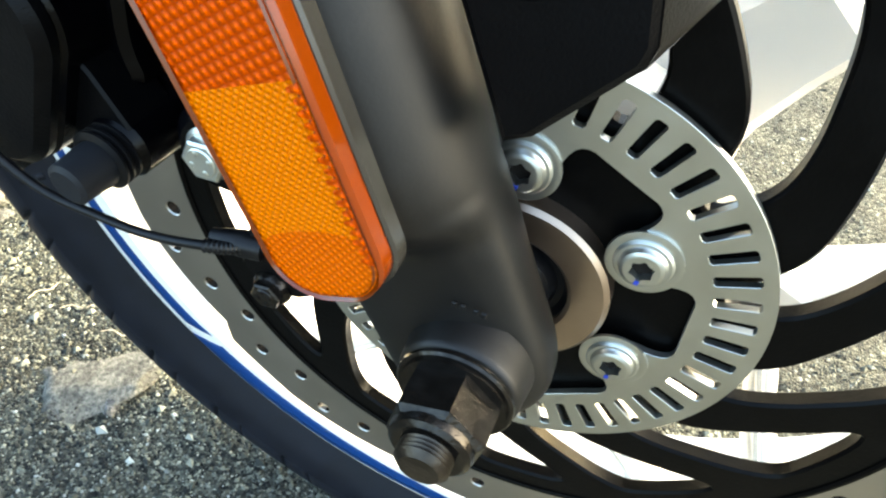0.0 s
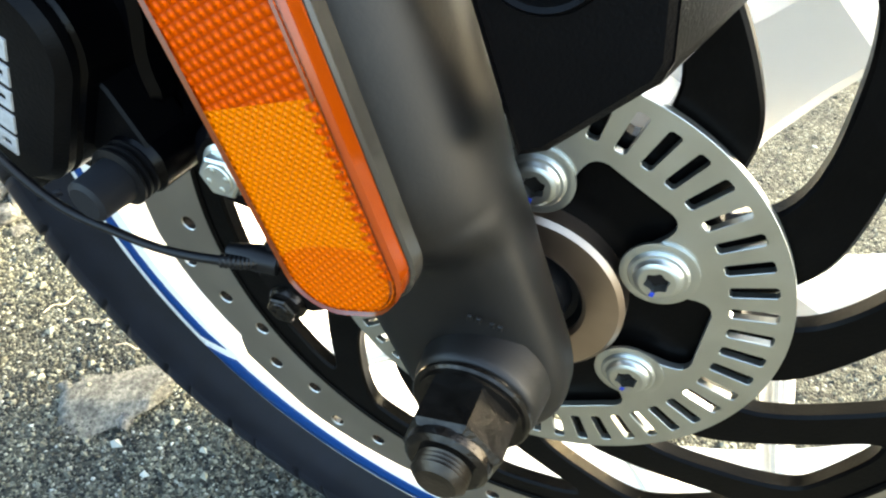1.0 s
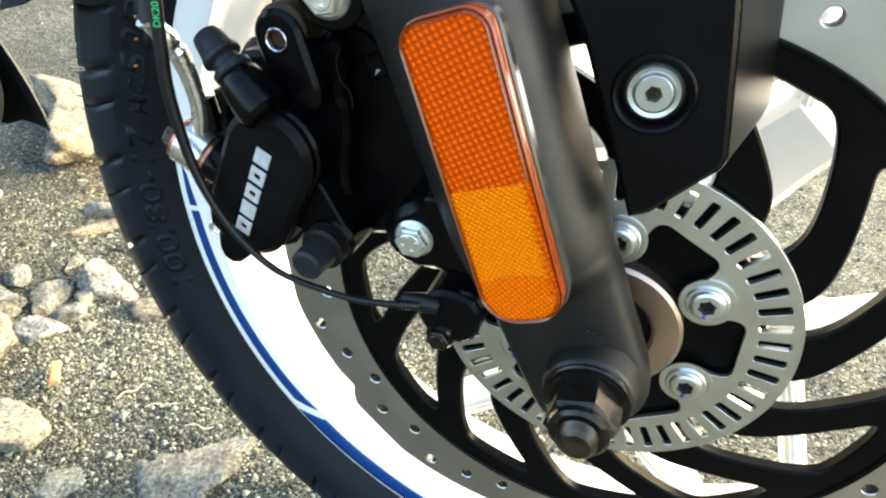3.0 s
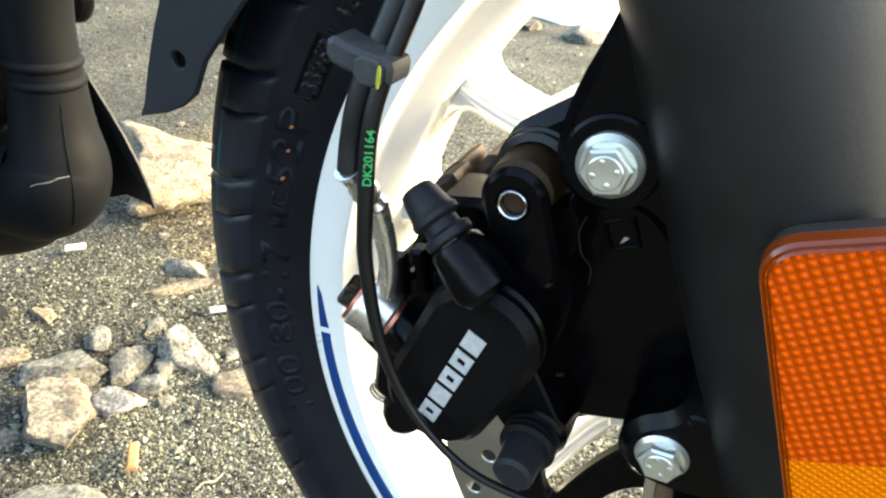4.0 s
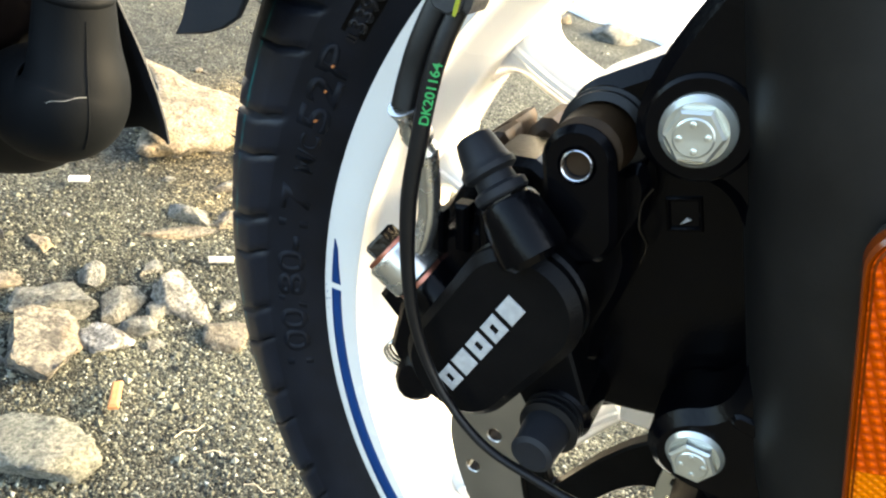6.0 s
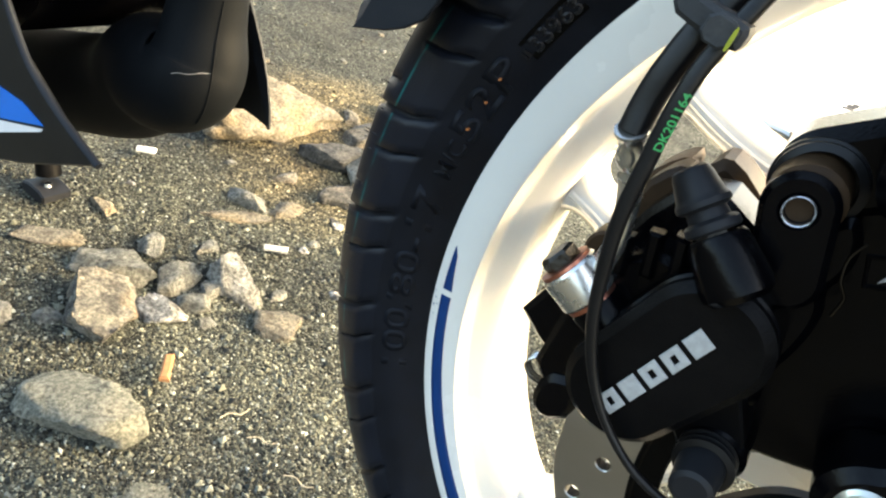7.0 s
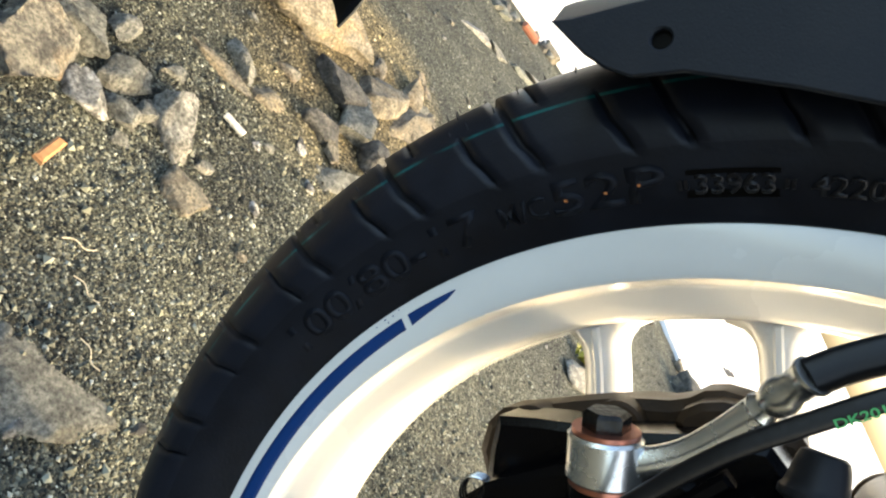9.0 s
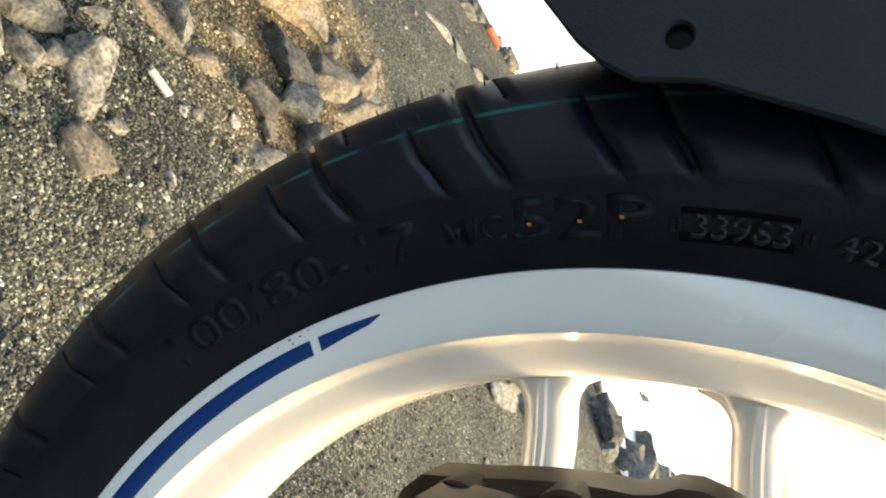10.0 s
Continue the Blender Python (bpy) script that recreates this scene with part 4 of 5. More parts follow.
        for j in range(4):
            r = lo + (hi - lo) * j / 3
            y = float(np.interp(r, [0.2122, 0.2140, 0.2200, 0.2270, 0.2296], [-0.0368, -0.0378, -0.0384, -0.0384, -0.0376]))
            col.append((r * math.cos(a), y, HUB.z + r * math.sin(a)))
        grid.append([[bm.verts.new((x, y - d_, z)) for x, y, z in col] for d_ in (0.00025, -0.0003)])
    for p, q in zip(grid, grid[1:]):
        for j in range(3):
            bm.faces.new((p[0][j], p[0][j + 1], q[0][j + 1], q[0][j]))
        bm.faces.new((p[0][0], p[1][0], q[1][0], q[0][0]))
        bm.faces.new((p[0][3], p[1][3], q[1][3], q[0][3]))
    return part(name, bm, BLUE, rim, "dark blue stripe decal", sharp=2)


stripe(181.3, 182.5, 0.2250, 0.2253, 0.2230, 0.2253, 6)
stripe(182.5, 187.2, 0.2230, 0.2253, 0.2205, 0.2252, 16)
stripe(188.0, 223.0, 0.2203, 0.2252, 0.2165, 0.2242)
stripe(223.0, 226.5, 0.2165, 0.2242, 0.2150, 0.2158, 8)
stripe(224.8, 228.5, 0.2274, 0.2280, 0.2170, 0.2278, 10)
stripe(228.5, 270.0, 0.2160, 0.2276, 0.2138, 0.2256)
stripe(270.0, 278.0, 0.2138, 0.2256, 0.2236, 0.2256, 12)

for a, r0, l in ((189.7, 0.2280, 0.3), (188.7, 0.2276, 0.2), (189.5, 0.2262, 0.15), (188.2, 0.2200, 0.15), (191.0, 0.2274, 0.12), (187.9, 0.2284, 0.12)):
    stripe(a, a + l, r0, r0 + 0.0006, r0 + 0.0001, r0 + 0.0005, 2, "paint_nick")["label"] = "small dark nick in the paint"

# brake disc: steel ring with a waved rim, 45 holes in a 5-step pattern, black carrier with 12 swept arms
HOLE_R = (0.1264, 0.1331, 0.1399, 0.1299, 0.1364)


def wave(a):
    u = ((a + 141.0) % 40.0) / 40.0
    if u < 0.10:
        return 0.1425 + 0.0065 * (u / 0.10) ** 0.8
    if u < 0.45:
        return 0.1490 - 0.0008 * math.sin((u - 0.10) / 0.35 * math.pi)
    return 0.1490 - 0.0065 * ((u - 0.45) / 0.55) ** 1.2


outer = [polar(wave(a), a) for a in np.arange(0, 360, 1.0)]
holes = [[polar(0.1175, a) for a in np.arange(0, 360, 3.0)]]
for i in range(45):
    a, rr = 18.46 - 8 * i, HOLE_R[i % 5]
    c = polar(rr, a)
    holes.append(circle(c[0], c[1], 0.0029, 18))
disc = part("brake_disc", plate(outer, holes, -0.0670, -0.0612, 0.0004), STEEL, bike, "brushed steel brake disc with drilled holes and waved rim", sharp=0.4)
# walls of the drilled holes take the near-black material
disc.data.materials.append(RECESS_DARK)
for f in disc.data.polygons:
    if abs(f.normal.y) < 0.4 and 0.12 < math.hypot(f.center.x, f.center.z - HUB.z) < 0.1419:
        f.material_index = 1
for k, (a, l) in enumerate(((-57.0, 2.2), (-55.2, 1.4), (-53.6, 2.0), (-51.8, 1.6), (-50.4, 2.6), (-48.6, 1.2))):
    bar = ribbon([(*polar(0.1212, a), 0), (*polar(0.1212 + 0.0012 * l, a + 0.4), 0)], [0.00035, 0.00035])
    part("ink_bar", plate(bar, (), -0.0672, -0.0669), PEN, disc, "faded ink mark")

rnd2 = []
for i in range(12):
    o = 30.0 * i
    left = [(0.1070, 53.0), (0.098, 47.0), (0.088, 38.5), (0.078, 28.5), (0.067, 23.0), (0.0585, 19.5)]
    right = [(0.0575, 13.5), (0.066, 12.5), (0.075, 14.0), (0.084, 19.0), (0.094, 25.5), (0.102, 30.0), (0.1080, 34.0), (0.1092, 37.5), (0.1090, 46.0), (0.1088, 50.5)]
    rnd2.append(smooth_loop([polar(r_, a_ + o) for r_, a_ in left + right], 2))
part("disc_carrier", plate([polar(0.1196, a) for a in np.arange(0, 360, 2.0)], rnd2 + [circle(0, HUB.z, 0.024, 40)], -0.0674, -0.0614, 0.0009),
               CARRIER, disc, "black swirl-armed disc carrier", sharp=0.4)
part("carrier_step", lathe([(0.1172, -0.0678), (0.1180, -0.0683), (0.1190, -0.0683), (0.1196, -0.0676), (0.1196, -0.0668)], segs=160), CARRIER, disc)

# wheel-speed ring: 50 slots, six bolted tabs
inner = []
for i in range(6):
    o = 35.7 + 60 * i
    tab = [(0.0505, -22), (0.0512, -18), (0.0500, -14.5), (0.0462, -12.5), (0.0415, -12.0), (0.0372, -10.0), (0.0345, -5), (0.0338, 0), (0.0345, 5), (0.0372, 10.0),
           (0.0415, 12.0), (0.0462, 12.5), (0.0500, 14.5), (0.0512, 18), (0.0505, 22)]
    inner += [polar(r_, o + a_) for r_, a_ in tab]
inner = smooth_loop(inner, 1)
slots = []
for i in range(50):
    a = 26.2 + 7.2 * i
    hw = 0.00155
    ca, sa = math.cos(radians(a)), math.sin(radians(a))
    loop = []
    for r_, w_ in ((0.0553, -hw * 0.6), (0.0553, hw * 0.6), (0.0559, hw), (0.0660, hw * 1.1), (0.0666, hw * 0.7), (0.0666, -hw * 0.7), (0.0660, -hw * 1.1), (0.0559, -hw)):
        loop.append((r_ * ca - w_ * sa, HUB.z + r_ * sa + w_ * ca))
    slots.append(loop)
abs_ring = part("speed_ring", plate([polar(0.0702, a) for a in np.arange(0, 360, 2.0)], [inner] + slots, -0.0716, -0.0692, 0.00012), ZINC, bike,
                "zinc-plated slotted wheel-speed ring", sharp=0.4)
for i in range(6):
    a = 35.7 + 60 * i
    c = polar(0.0398, a)
    m = axis((c[0], -0.0716, c[1]), (0, 1, 0))
    bm = bmesh.new()
    star = [(0.0036 * (1.0 if j % 2 else 0.72) * math.cos(j * math.pi / 6), 0.0036 * (1.0 if j % 2 else 0.72) * math.sin(j * math.pi / 6)) for j in range(12)]
    add_lathe(bm, [(0.0072, 0.0002), (0.0078, -0.0002), (0.0078, -0.0014), (0.0072, -0.0020), (0.0064, -0.0021), (0.0061, -0.0024), (0.0058, -0.0036), (0.0050, -0.0041), (0.0044, -0.0042)], 40, m)
    add_plate(bm, circle(0, 0, 0.0044, 40), [smooth_loop(star, 1)], -0.0042, -0.0012, 0.0, 0.0, m)
    bolt = part("ring_bolt", bm, ZINC, abs_ring, "zinc button-head bolt with star socket")
    # socket floor painted near-black for the shade inside
    part("bolt_socket", add_lathe(bmesh.new(), [(0.0038, -0.0016), (0, -0.0014)], 12, m), RECESS_DARK, abs_ring, "floor of the star socket with its shade painted in")
    bm = plate([(c[0] - 0.0007, c[1] - 0.0046), (c[0] + 0.0005, c[1] - 0.0046), (c[0] + 0.0006, c[1] - 0.0034), (c[0] - 0.0005, c[1] - 0.0033)], (), -0.0762, -0.0752)
    part("paint_mark", bm, MARK, abs_ring, "dab of blue paint on a bolt")
    bm = lathe([(0.0100, 0.0001), (0.0100, -0.0008), (0.0085, -0.0011), (0.0074, -0.0008)], (c[0], -0.0716, c[1]), (0, 1, 0), 36)
    part("tab_rim", bm, ZINC, abs_ring)

part("axle_collar", lathe([(0.0178, -0.0620), (0.0178, -0.0735), (0.0190, -0.0745), (0.0280, -0.0745), (0.0294, -0.0732), (0.0294, -0.0660), (0.0300, -0.0640)], segs=80), TURNED, bike, "turned steel collar on the axle")
part("axle_seal", lathe([(0.0180, -0.0725), (0.0160, -0.0700), (0.0140, -0.0700), (0.0125, -0.0740), (0.0105, -0.0740)], segs=60), SOFT, bike, "black rubber axle seal")
part("axle_spacer", lathe([(0.0100, -0.060), (0.0108, -0.076), (0.0108, -0.084)], segs=48), CHROME, bike, "bright steel axle spacer")

# fork leg: slider tube, axle lug, washer, nut
RAKE = radians(26.0)
FORK_AT, FORK_UP = Vector((-0.0100, -0.0940, 0.296)), Vector((-math.sin(RAKE), 0, math.cos(RAKE)))


def on_fork(d):
    return FORK_AT + FORK_UP * d


# rings of the leg: distance up from the axle, half widths ahead, behind, outwards, inwards
LEG = [(0.360, 0.0270, 0.0270, 0.0270, 0.0270), (0.200, 0.0270, 0.0270, 0.0270, 0.0270), (0.090, 0.0270, 0.0270, 0.0270, 0.0270), (0.062, 0.0270, 0.0270, 0.0270, 0.0270),
       (0.053, 0.0269, 0.0262, 0.0266, 0.0262), (0.0465, 0.0268, 0.0253, 0.0252, 0.0250), (0.042, 0.0267, 0.0247, 0.0226, 0.0235), (0.0385, 0.0266, 0.0242, 0.0190, 0.0215), (0.0355, 0.0266, 0.0238, 0.0158, 0.0200),
       (0.0325, 0.0266, 0.0234, 0.0140, 0.0190), (0.028, 0.0266, 0.0228, 0.0132, 0.0180), (0.014, 0.0268, 0.0212, 0.0128, 0.0170), (0.0, 0.0272, 0.0200, 0.0127, 0.0165), (-0.010, 0.0272, 0.0192, 0.0126, 0.0160),
       (-0.018, 0.0258, 0.0178, 0.0123, 0.0155), (-0.0235, 0.0226, 0.0150, 0.0117, 0.0145), (-0.0268, 0.0178, 0.0112, 0.0105, 0.0125), (-0.0287, 0.0110, 0.0070, 0.0080, 0.0090), (-0.0293, 0.0040, 0.0030, 0.0040, 0.0040)]
leg = bmesh.new()
ahead = Vector((math.cos(RAKE), 0, math.sin(RAKE)))
rows = []
for d, ra, rb, rf, ri in [tuple(float(v) for v in p) for p in spline(LEG, 4)]:
    square = 2.0 + 0.9 * min(1.0, max(0.0, (0.045 - d) / 0.015))
    row = []
    for k in range(72):
        c, q = math.cos(2 * math.pi * k / 72), math.sin(2 * math.pi * k / 72)
        c, q = math.copysign(abs(c) ** (2 / square), c), math.copysign(abs(q) ** (2 / square), q)
        row.append(leg.verts.new(on_fork(d) + ahead * c * (ra if c > 0 else rb) + Vector((0, -q * (rf if q > 0 else ri), 0))))
    rows.append(row)
for p, q in zip(rows, rows[1:]):
    for k in range(72):
        leg.faces.new((p[k], p[(k + 1) % 72], q[(k + 1) % 72], q[k]))
leg.faces.new(rows[0])
leg.faces.new(rows[-1])
fork = part("fork_leg", leg, FORK, bike, "satin black fork leg", sharp=1.0)
part("axle_boss", lathe([(0.0170, 0.004), (0.0167, 0.0010), (0.0164, -0.0010), (0.0162, -0.0044), (0.0157, -0.0058), (0.0150, -0.0064), (0.0145, -0.0066), (0.0, -0.0066)], (0, -0.1075, 0.296), (0, 1, 0), 64), FORK, fork)
for x in (-0.0062, -0.0040, -0.0008, 0.0012):
    z = 0.3186 - 8.0 * (x + 0.002) ** 2
    part("cast_mark", plate([(x - 0.0007, z - 0.0009), (x + 0.0006, z - 0.0008), (x + 0.0006, z + 0.0009), (x - 0.0006, z + 0.0008)], (), -0.1078, -0.1070, 0.0002), FORK, fork)
part("washer", lathe([(0.0060, 0.0), (0.0148, 0.0), (0.0154, -0.0006), (0.0154, -0.0016), (0.0148, -0.0022), (0.0139, -0.0022), (0.0139, -0.0032), (0.0060, -0.0032)], (0, -0.1139, 0.296), (0, 1, 0), 48, True), BLACKNUT, fork, "blackened steel washer")
bm = bmesh.new()
m = axis((0, -0.1170, 0.296), (0, 1, 0))
add_plate(bm, hexagon(0.0128, 0.35), (), -0.0124, 0.0, 0.0014, 0.0, m)
add_lathe(bm, [(0.0106, -0.0122), (0.0103, -0.0142), (0.0090, -0.0152), (0.0064, -0.0152)], 40, m)
part("axle_nut", bm, BLACKNUT, fork, "blackened steel axle nut")
thread = [(0.0, -0.0202), (0.0050, -0.0202), (0.0062, -0.0192)]
for i in range(6):
    thread += [(0.0068, -0.0186 + i * 0.0011), (0.0062, -0.0181 + i * 0.0011)]
part("axle_end", lathe(thread + [(0.006, -0.010)], (0, -0.1170, 0.296), (0, 1, 0), 36), STUD, fork, "threaded axle end of worn steel")

# amber reflector on the leg
m_ref = Matrix.Translation((-0.0426, -0.1255, 0.3763)) @ Matrix.Rotation(radians(-24.0), 4, "Y")


def capsule(w_, h_, r_top, r_low):
    pts = []
    for cx, cz, rr, a0 in ((w_ / 2 - r_top, h_ / 2 - r_top, r_top, 0), (-w_ / 2 + r_top, h_ / 2 - r_top, r_top, 90), (-w_ / 2 + r_low, -h_ / 2 + r_low, r_low, 180), (w_ / 2 - r_low, -h_ / 2 + r_low, r_low, 270)):
        for i in range(9):
            a = radians(a0 + 90 * i / 8)
            pts.append((cx + rr * math.cos(a), cz + rr * math.sin(a)))
    return pts


def local_part(name, bm, material, parent, label, m):
    """A part built about its own middle, so that its pattern lies along it."""
    ob = part(name, bm, material, parent, label)
    ob.matrix_local = m
    return ob


reflector = part("reflector", add_plate(bmesh.new(), capsule(0.0258, 0.0936, 0.0070, 0.0105), (), 0.0, 0.0042, 0.0006, 0.0, m_ref @ Matrix.Translation((0.0009, 0, -0.0003))), SMOKE, bike, "amber reflector in a smoky plastic backing")
local_part("reflector_rim", add_plate(bmesh.new(), capsule(0.0258, 0.0932, 0.0070, 0.0105), [capsule(0.0222, 0.0896, 0.0056, 0.0088)], -0.0050, 0.0002, 0.0016, 0.0), AMBER_RIM, reflector, "", m_ref)
body = capsule(0.0238, 0.0910, 0.0059, 0.0093)
cut, dip = -0.0010, -0.0330
top_half = [p for p in body if p[1] > 0]
low_half = [p for p in body if p[1] < dip]
arch = [(0.0118 * math.cos(radians(a)), dip + 0.0035 * math.sin(radians(a))) for a in range(0, 181, 15)]
local_part("prism_panel", add_plate(bmesh.new(), top_half + [(-0.0119, cut), (0.0119, cut)], (), -0.0046, 0.0002, 0.0, 0.0), AMBER_TOP, reflector, "coarse prism panel, painted darker amber without the glow", m_ref)
local_part("prism_panel", add_plate(bmesh.new(), [(0.0119, cut), (-0.0119, cut)] + arch[::-1], (), -0.0046, 0.0002, 0.0, 0.0), AMBER_MID, reflector, "fine prism panel, returned glow painted yellow-amber", m_ref)
local_part("prism_panel", add_plate(bmesh.new(), low_half + arch, (), -0.00461, 0.0002, 0.0, 0.0), AMBER_LOW, reflector, "rounded end of the prism panel, weaker glow painted orange", m_ref)
for i in range(17):
    zz = -0.036 + i * 0.0021
    tooth = [(0.0119, zz - 0.0011), (0.0119, zz + 0.0011), (0.0094 + 0.0004 * (i % 2), zz + 0.0004), (0.0094 + 0.0004 * (i % 2), zz - 0.0003)]
    local_part("rim_prism", add_plate(bmesh.new(), tooth, (), -0.0050, -0.0044, 0.0002), AMBER_TOP, reflector, "", m_ref)

# cover in front of the leg with a countersunk bolt
well = circle(-0.0068, 0.4020, 0.0098, 40)
cover = part("fork_cover", plate([(-0.0040, 0.3636), (0.0012, 0.3665), (0.0160, 0.3850), (0.0168, 0.3890), (0.0090, 0.4215), (-0.0090, 0.4900), (-0.0640, 0.4900), (-0.0400, 0.4300), (-0.0290, 0.4140)], [well], -0.1060, -0.1010, 0.0016, 0.0), PLASTIC, bike, "matt black plastic fork cover")
flank = bmesh.new()
q = [(0.0160, -0.1046, 0.3850), (0.0168, -0.1048, 0.3890), (0.0090, -0.1048, 0.4215), (-0.0090, -0.1048, 0.4900),
     (0.0030, -0.0700, 0.4900), (0.0205, -0.0700, 0.4245), (0.0272, -0.0700, 0.3950), (0.0262, -0.0700, 0.3890)]
vs = [flank.verts.new(v) for v in q]
flank.faces.new((vs[0], vs[1], vs[6], vs[7]))
flank.faces.new((vs[1], vs[2], vs[5], vs[6]))
flank.faces.new((vs[2], vs[3], vs[4], vs[5]))
bmesh.ops.solidify(flank, geom=list(flank.faces), thickness=0.002)
part("cover_flank", flank, PLASTIC, cover)
under = bmesh.new()
vs = [under.verts.new(v) for v in ((-0.0040, -0.1046, 0.3634), (0.0160, -0.1046, 0.3848), (0.0262, -0.0700, 0.3890), (0.0030, -0.0700, 0.3640))]
under.faces.new(vs)
bmesh.ops.solidify(under, geom=list(under.faces), thickness=0.002)
part("cover_underside", under, PLASTIC, cover)
part("cover_dish", lathe([(0.0112, -0.0001), (0.0105, -0.0010), (0.0097, -0.0004), (0.0092, 0.0012), (0.0088, 0.0035), (0.0, 0.0035)], (-0.0068, -0.1060, 0.4020), (0, 1, 0), 48), PLASTIC, cover)
bm = bmesh.new()
m = axis((-0.0068, -0.1025, 0.4020), (0, 1, 0))
add_lathe(bm, [(0.0078, 0.0), (0.0078, -0.0012), (0.0070, -0.0020), (0.0058, -0.0017), (0.0055, -0.0026), (0.0048, -0.0032), (0.0036, -0.0032)], 40, m)
add_plate(bm, circle(0, 0, 0.0036, 36), [hexagon(0.0024)], -0.0032, -0.0012, 0.0, 0.0, m)
part("cover_bolt", bm, ZINC, cover, "zinc socket-head bolt in a dished recess")
# socket floor set in darker stud steel, its shade in the colour
part("bolt_socket", add_lathe(bmesh.new(), [(0.0030, -0.0016), (0, -0.0014)], 12, m), STUD, cover)
part("cover_sticker", plate([(-0.0040, 0.4360), (0.0060, 0.4375), (0.0050, 0.4420), (-0.0055, 0.4405)], (), -0.1063, -0.1056), LETTER, cover, "white sticker")

# cast bracket of the leg and caliper carrier
br = smooth_loop([(-0.1000, 0.4900), (-0.1100, 0.4420), (-0.1165, 0.4230), (-0.1175, 0.4070), (-0.1105, 0.3985), (-0.0960, 0.4020), (-0.0865, 0.3950), (-0.0760, 0.3780), (-0.0700, 0.3580), (-0.0720, 0.3480),
                  (-0.0810, 0.3420), (-0.0845, 0.3320), (-0.0790, 0.3225), (-0.0690, 0.3205), (-0.0560, 0.3230), (-0.0300, 0.3230), (-0.0200, 0.3300), (-0.0500, 0.4200), (-0.0700, 0.4900)], 2)
part("caliper_mount", plate(br, (), -0.1045, -0.0830, 0.0030), CAST, fork, "black cast mounting flange for the caliper")
part("mount_web", plate(smooth_loop([(-0.0690, 0.3480), (-0.0640, 0.3470), (-0.0420, 0.3500), (-0.0420, 0.3530), (-0.0640, 0.3520), (-0.0690, 0.3520)], 1), (), -0.1055, -0.1035, 0.0008), CAST, fork)
part("mount_boss", lathe([(0.0118, 0.003), (0.0112, -0.0008), (0.0104, -0.0014), (0.0, -0.0014)], (-0.1038, -0.1045, 0.4116), (0, 1, 0), 48), CAST, fork)
part("mount_boss", lathe([(0.0108, 0.020), (0.0106, 0.0), (0.0098, -0.0008), (0.0, -0.0008)], (-0.0715, -0.1020, 0.3340), (0, 1, 0), 48), CAST, fork)
cb = smooth_loop([(-0.1250, 0.4060), (-0.1120, 0.4140), (-0.0950, 0.4080), (-0.0820, 0.3980), (-0.0640, 0.3700), (-0.0600, 0.3480), (-0.0680, 0.3250), (-0.0790, 0.3195), (-0.0980, 0.3130), (-0.1100, 0.3105),
                  (-0.1250, 0.3200), (-0.1240, 0.3600), (-0.1300, 0.3900)], 2)
caliper = part("brake_caliper", plate(hull([(-0.1259, 0.3531, 0.0178), (-0.1361, 0.3263, 0.0173)], 40), (), -0.1080, -0.0720, 0.0040, 0.001), CAST, bike, "black two-piston brake caliper")
part("carrier_plate", plate(cb, (), -0.0810, -0.0695, 0.0020), CAST, caliper, "black caliper carrier")
# stepped and ribbed edge of the carrier beside the piston housing
part("carrier_rib", plate(smooth_loop([(-0.1140, 0.3960), (-0.1080, 0.3900), (-0.1062, 0.3800), (-0.1085, 0.3740), (-0.1050, 0.3690), (-0.1040, 0.3580), (-0.1060, 0.3440), (-0.1020, 0.3330), (-0.1150, 0.3260), (-0.1230, 0.3500), (-0.1220, 0.3800)], 2), (), -0.0905, -0.0800, 0.0022), CAST, caliper)
nx, nz, nt_ = -0.0990, 0.3830, radians(25)


def notch(pts):
    return [(nx + x * math.cos(nt_) - z * math.sin(nt_), nz + x * math.sin(nt_) + z * math.cos(nt_)) for x, z in pts]


part("plate_notch", plate(notch([(-0.0044, -0.0046), (0.0044, -0.0046), (0.0044, 0.0046), (-0.0044, 0.0046)]), [notch([(-0.0034, -0.0036), (0.0034, -0.0036), (0.0034, 0.0036), (-0.0034, 0.0036)])], -0.0820, -0.0805, 0.0004), CAST, caliper)
part("plate_notch_mark", plate(notch([(-0.0012, -0.0028), (0.0016, -0.0016), (0.0004, -0.0010)]), (), -0.0816, -0.0806), LETTER, caliper)
part("piston_cover", plate(hull([(-0.1258, 0.3532, 0.0174), (-0.1360, 0.3264, 0.0168)], 48), (), -0.1110, -0.1060, 0.0026, 0.0), PLASTIC, caliper, "dull black caliper face")
# bridge behind the face: angular block with ribs, and the dusty, sun-tinted inner half beyond the disc
blk = [(-0.1778, 0.3120), (-0.1740, 0.3230), (-0.1690, 0.3350), (-0.1630, 0.3490), (-0.1580, 0.3660), (-0.1520, 0.3780), (-0.1400, 0.3810), (-0.1270, 0.3760), (-0.1200, 0.3550), (-0.1220, 0.3180), (-0.1330, 0.2980),
       (-0.1470, 0.2900), (-0.1590, 0.2930), (-0.1610, 0.3020), (-0.1690, 0.3060)]
part("caliper_bridge", plate(blk, (), -0.0830, -0.0600, 0.0022), CAST, caliper)
part("bridge_step", plate([(-0.1630, 0.3090), (-0.1625, 0.3300), (-0.1560, 0.3560), (-0.1480, 0.3640), (-0.1400, 0.3640), (-0.1420, 0.3180), (-0.1560, 0.3020)], (), -0.0985, -0.0820, 0.0020), CAST, caliper)
part("bridge_rib", plate([(-0.1560, 0.3520), (-0.1590, 0.3640), (-0.1552, 0.3650), (-0.1522, 0.3525)], (), -0.1010, -0.0950, 0.0010), CAST, caliper)
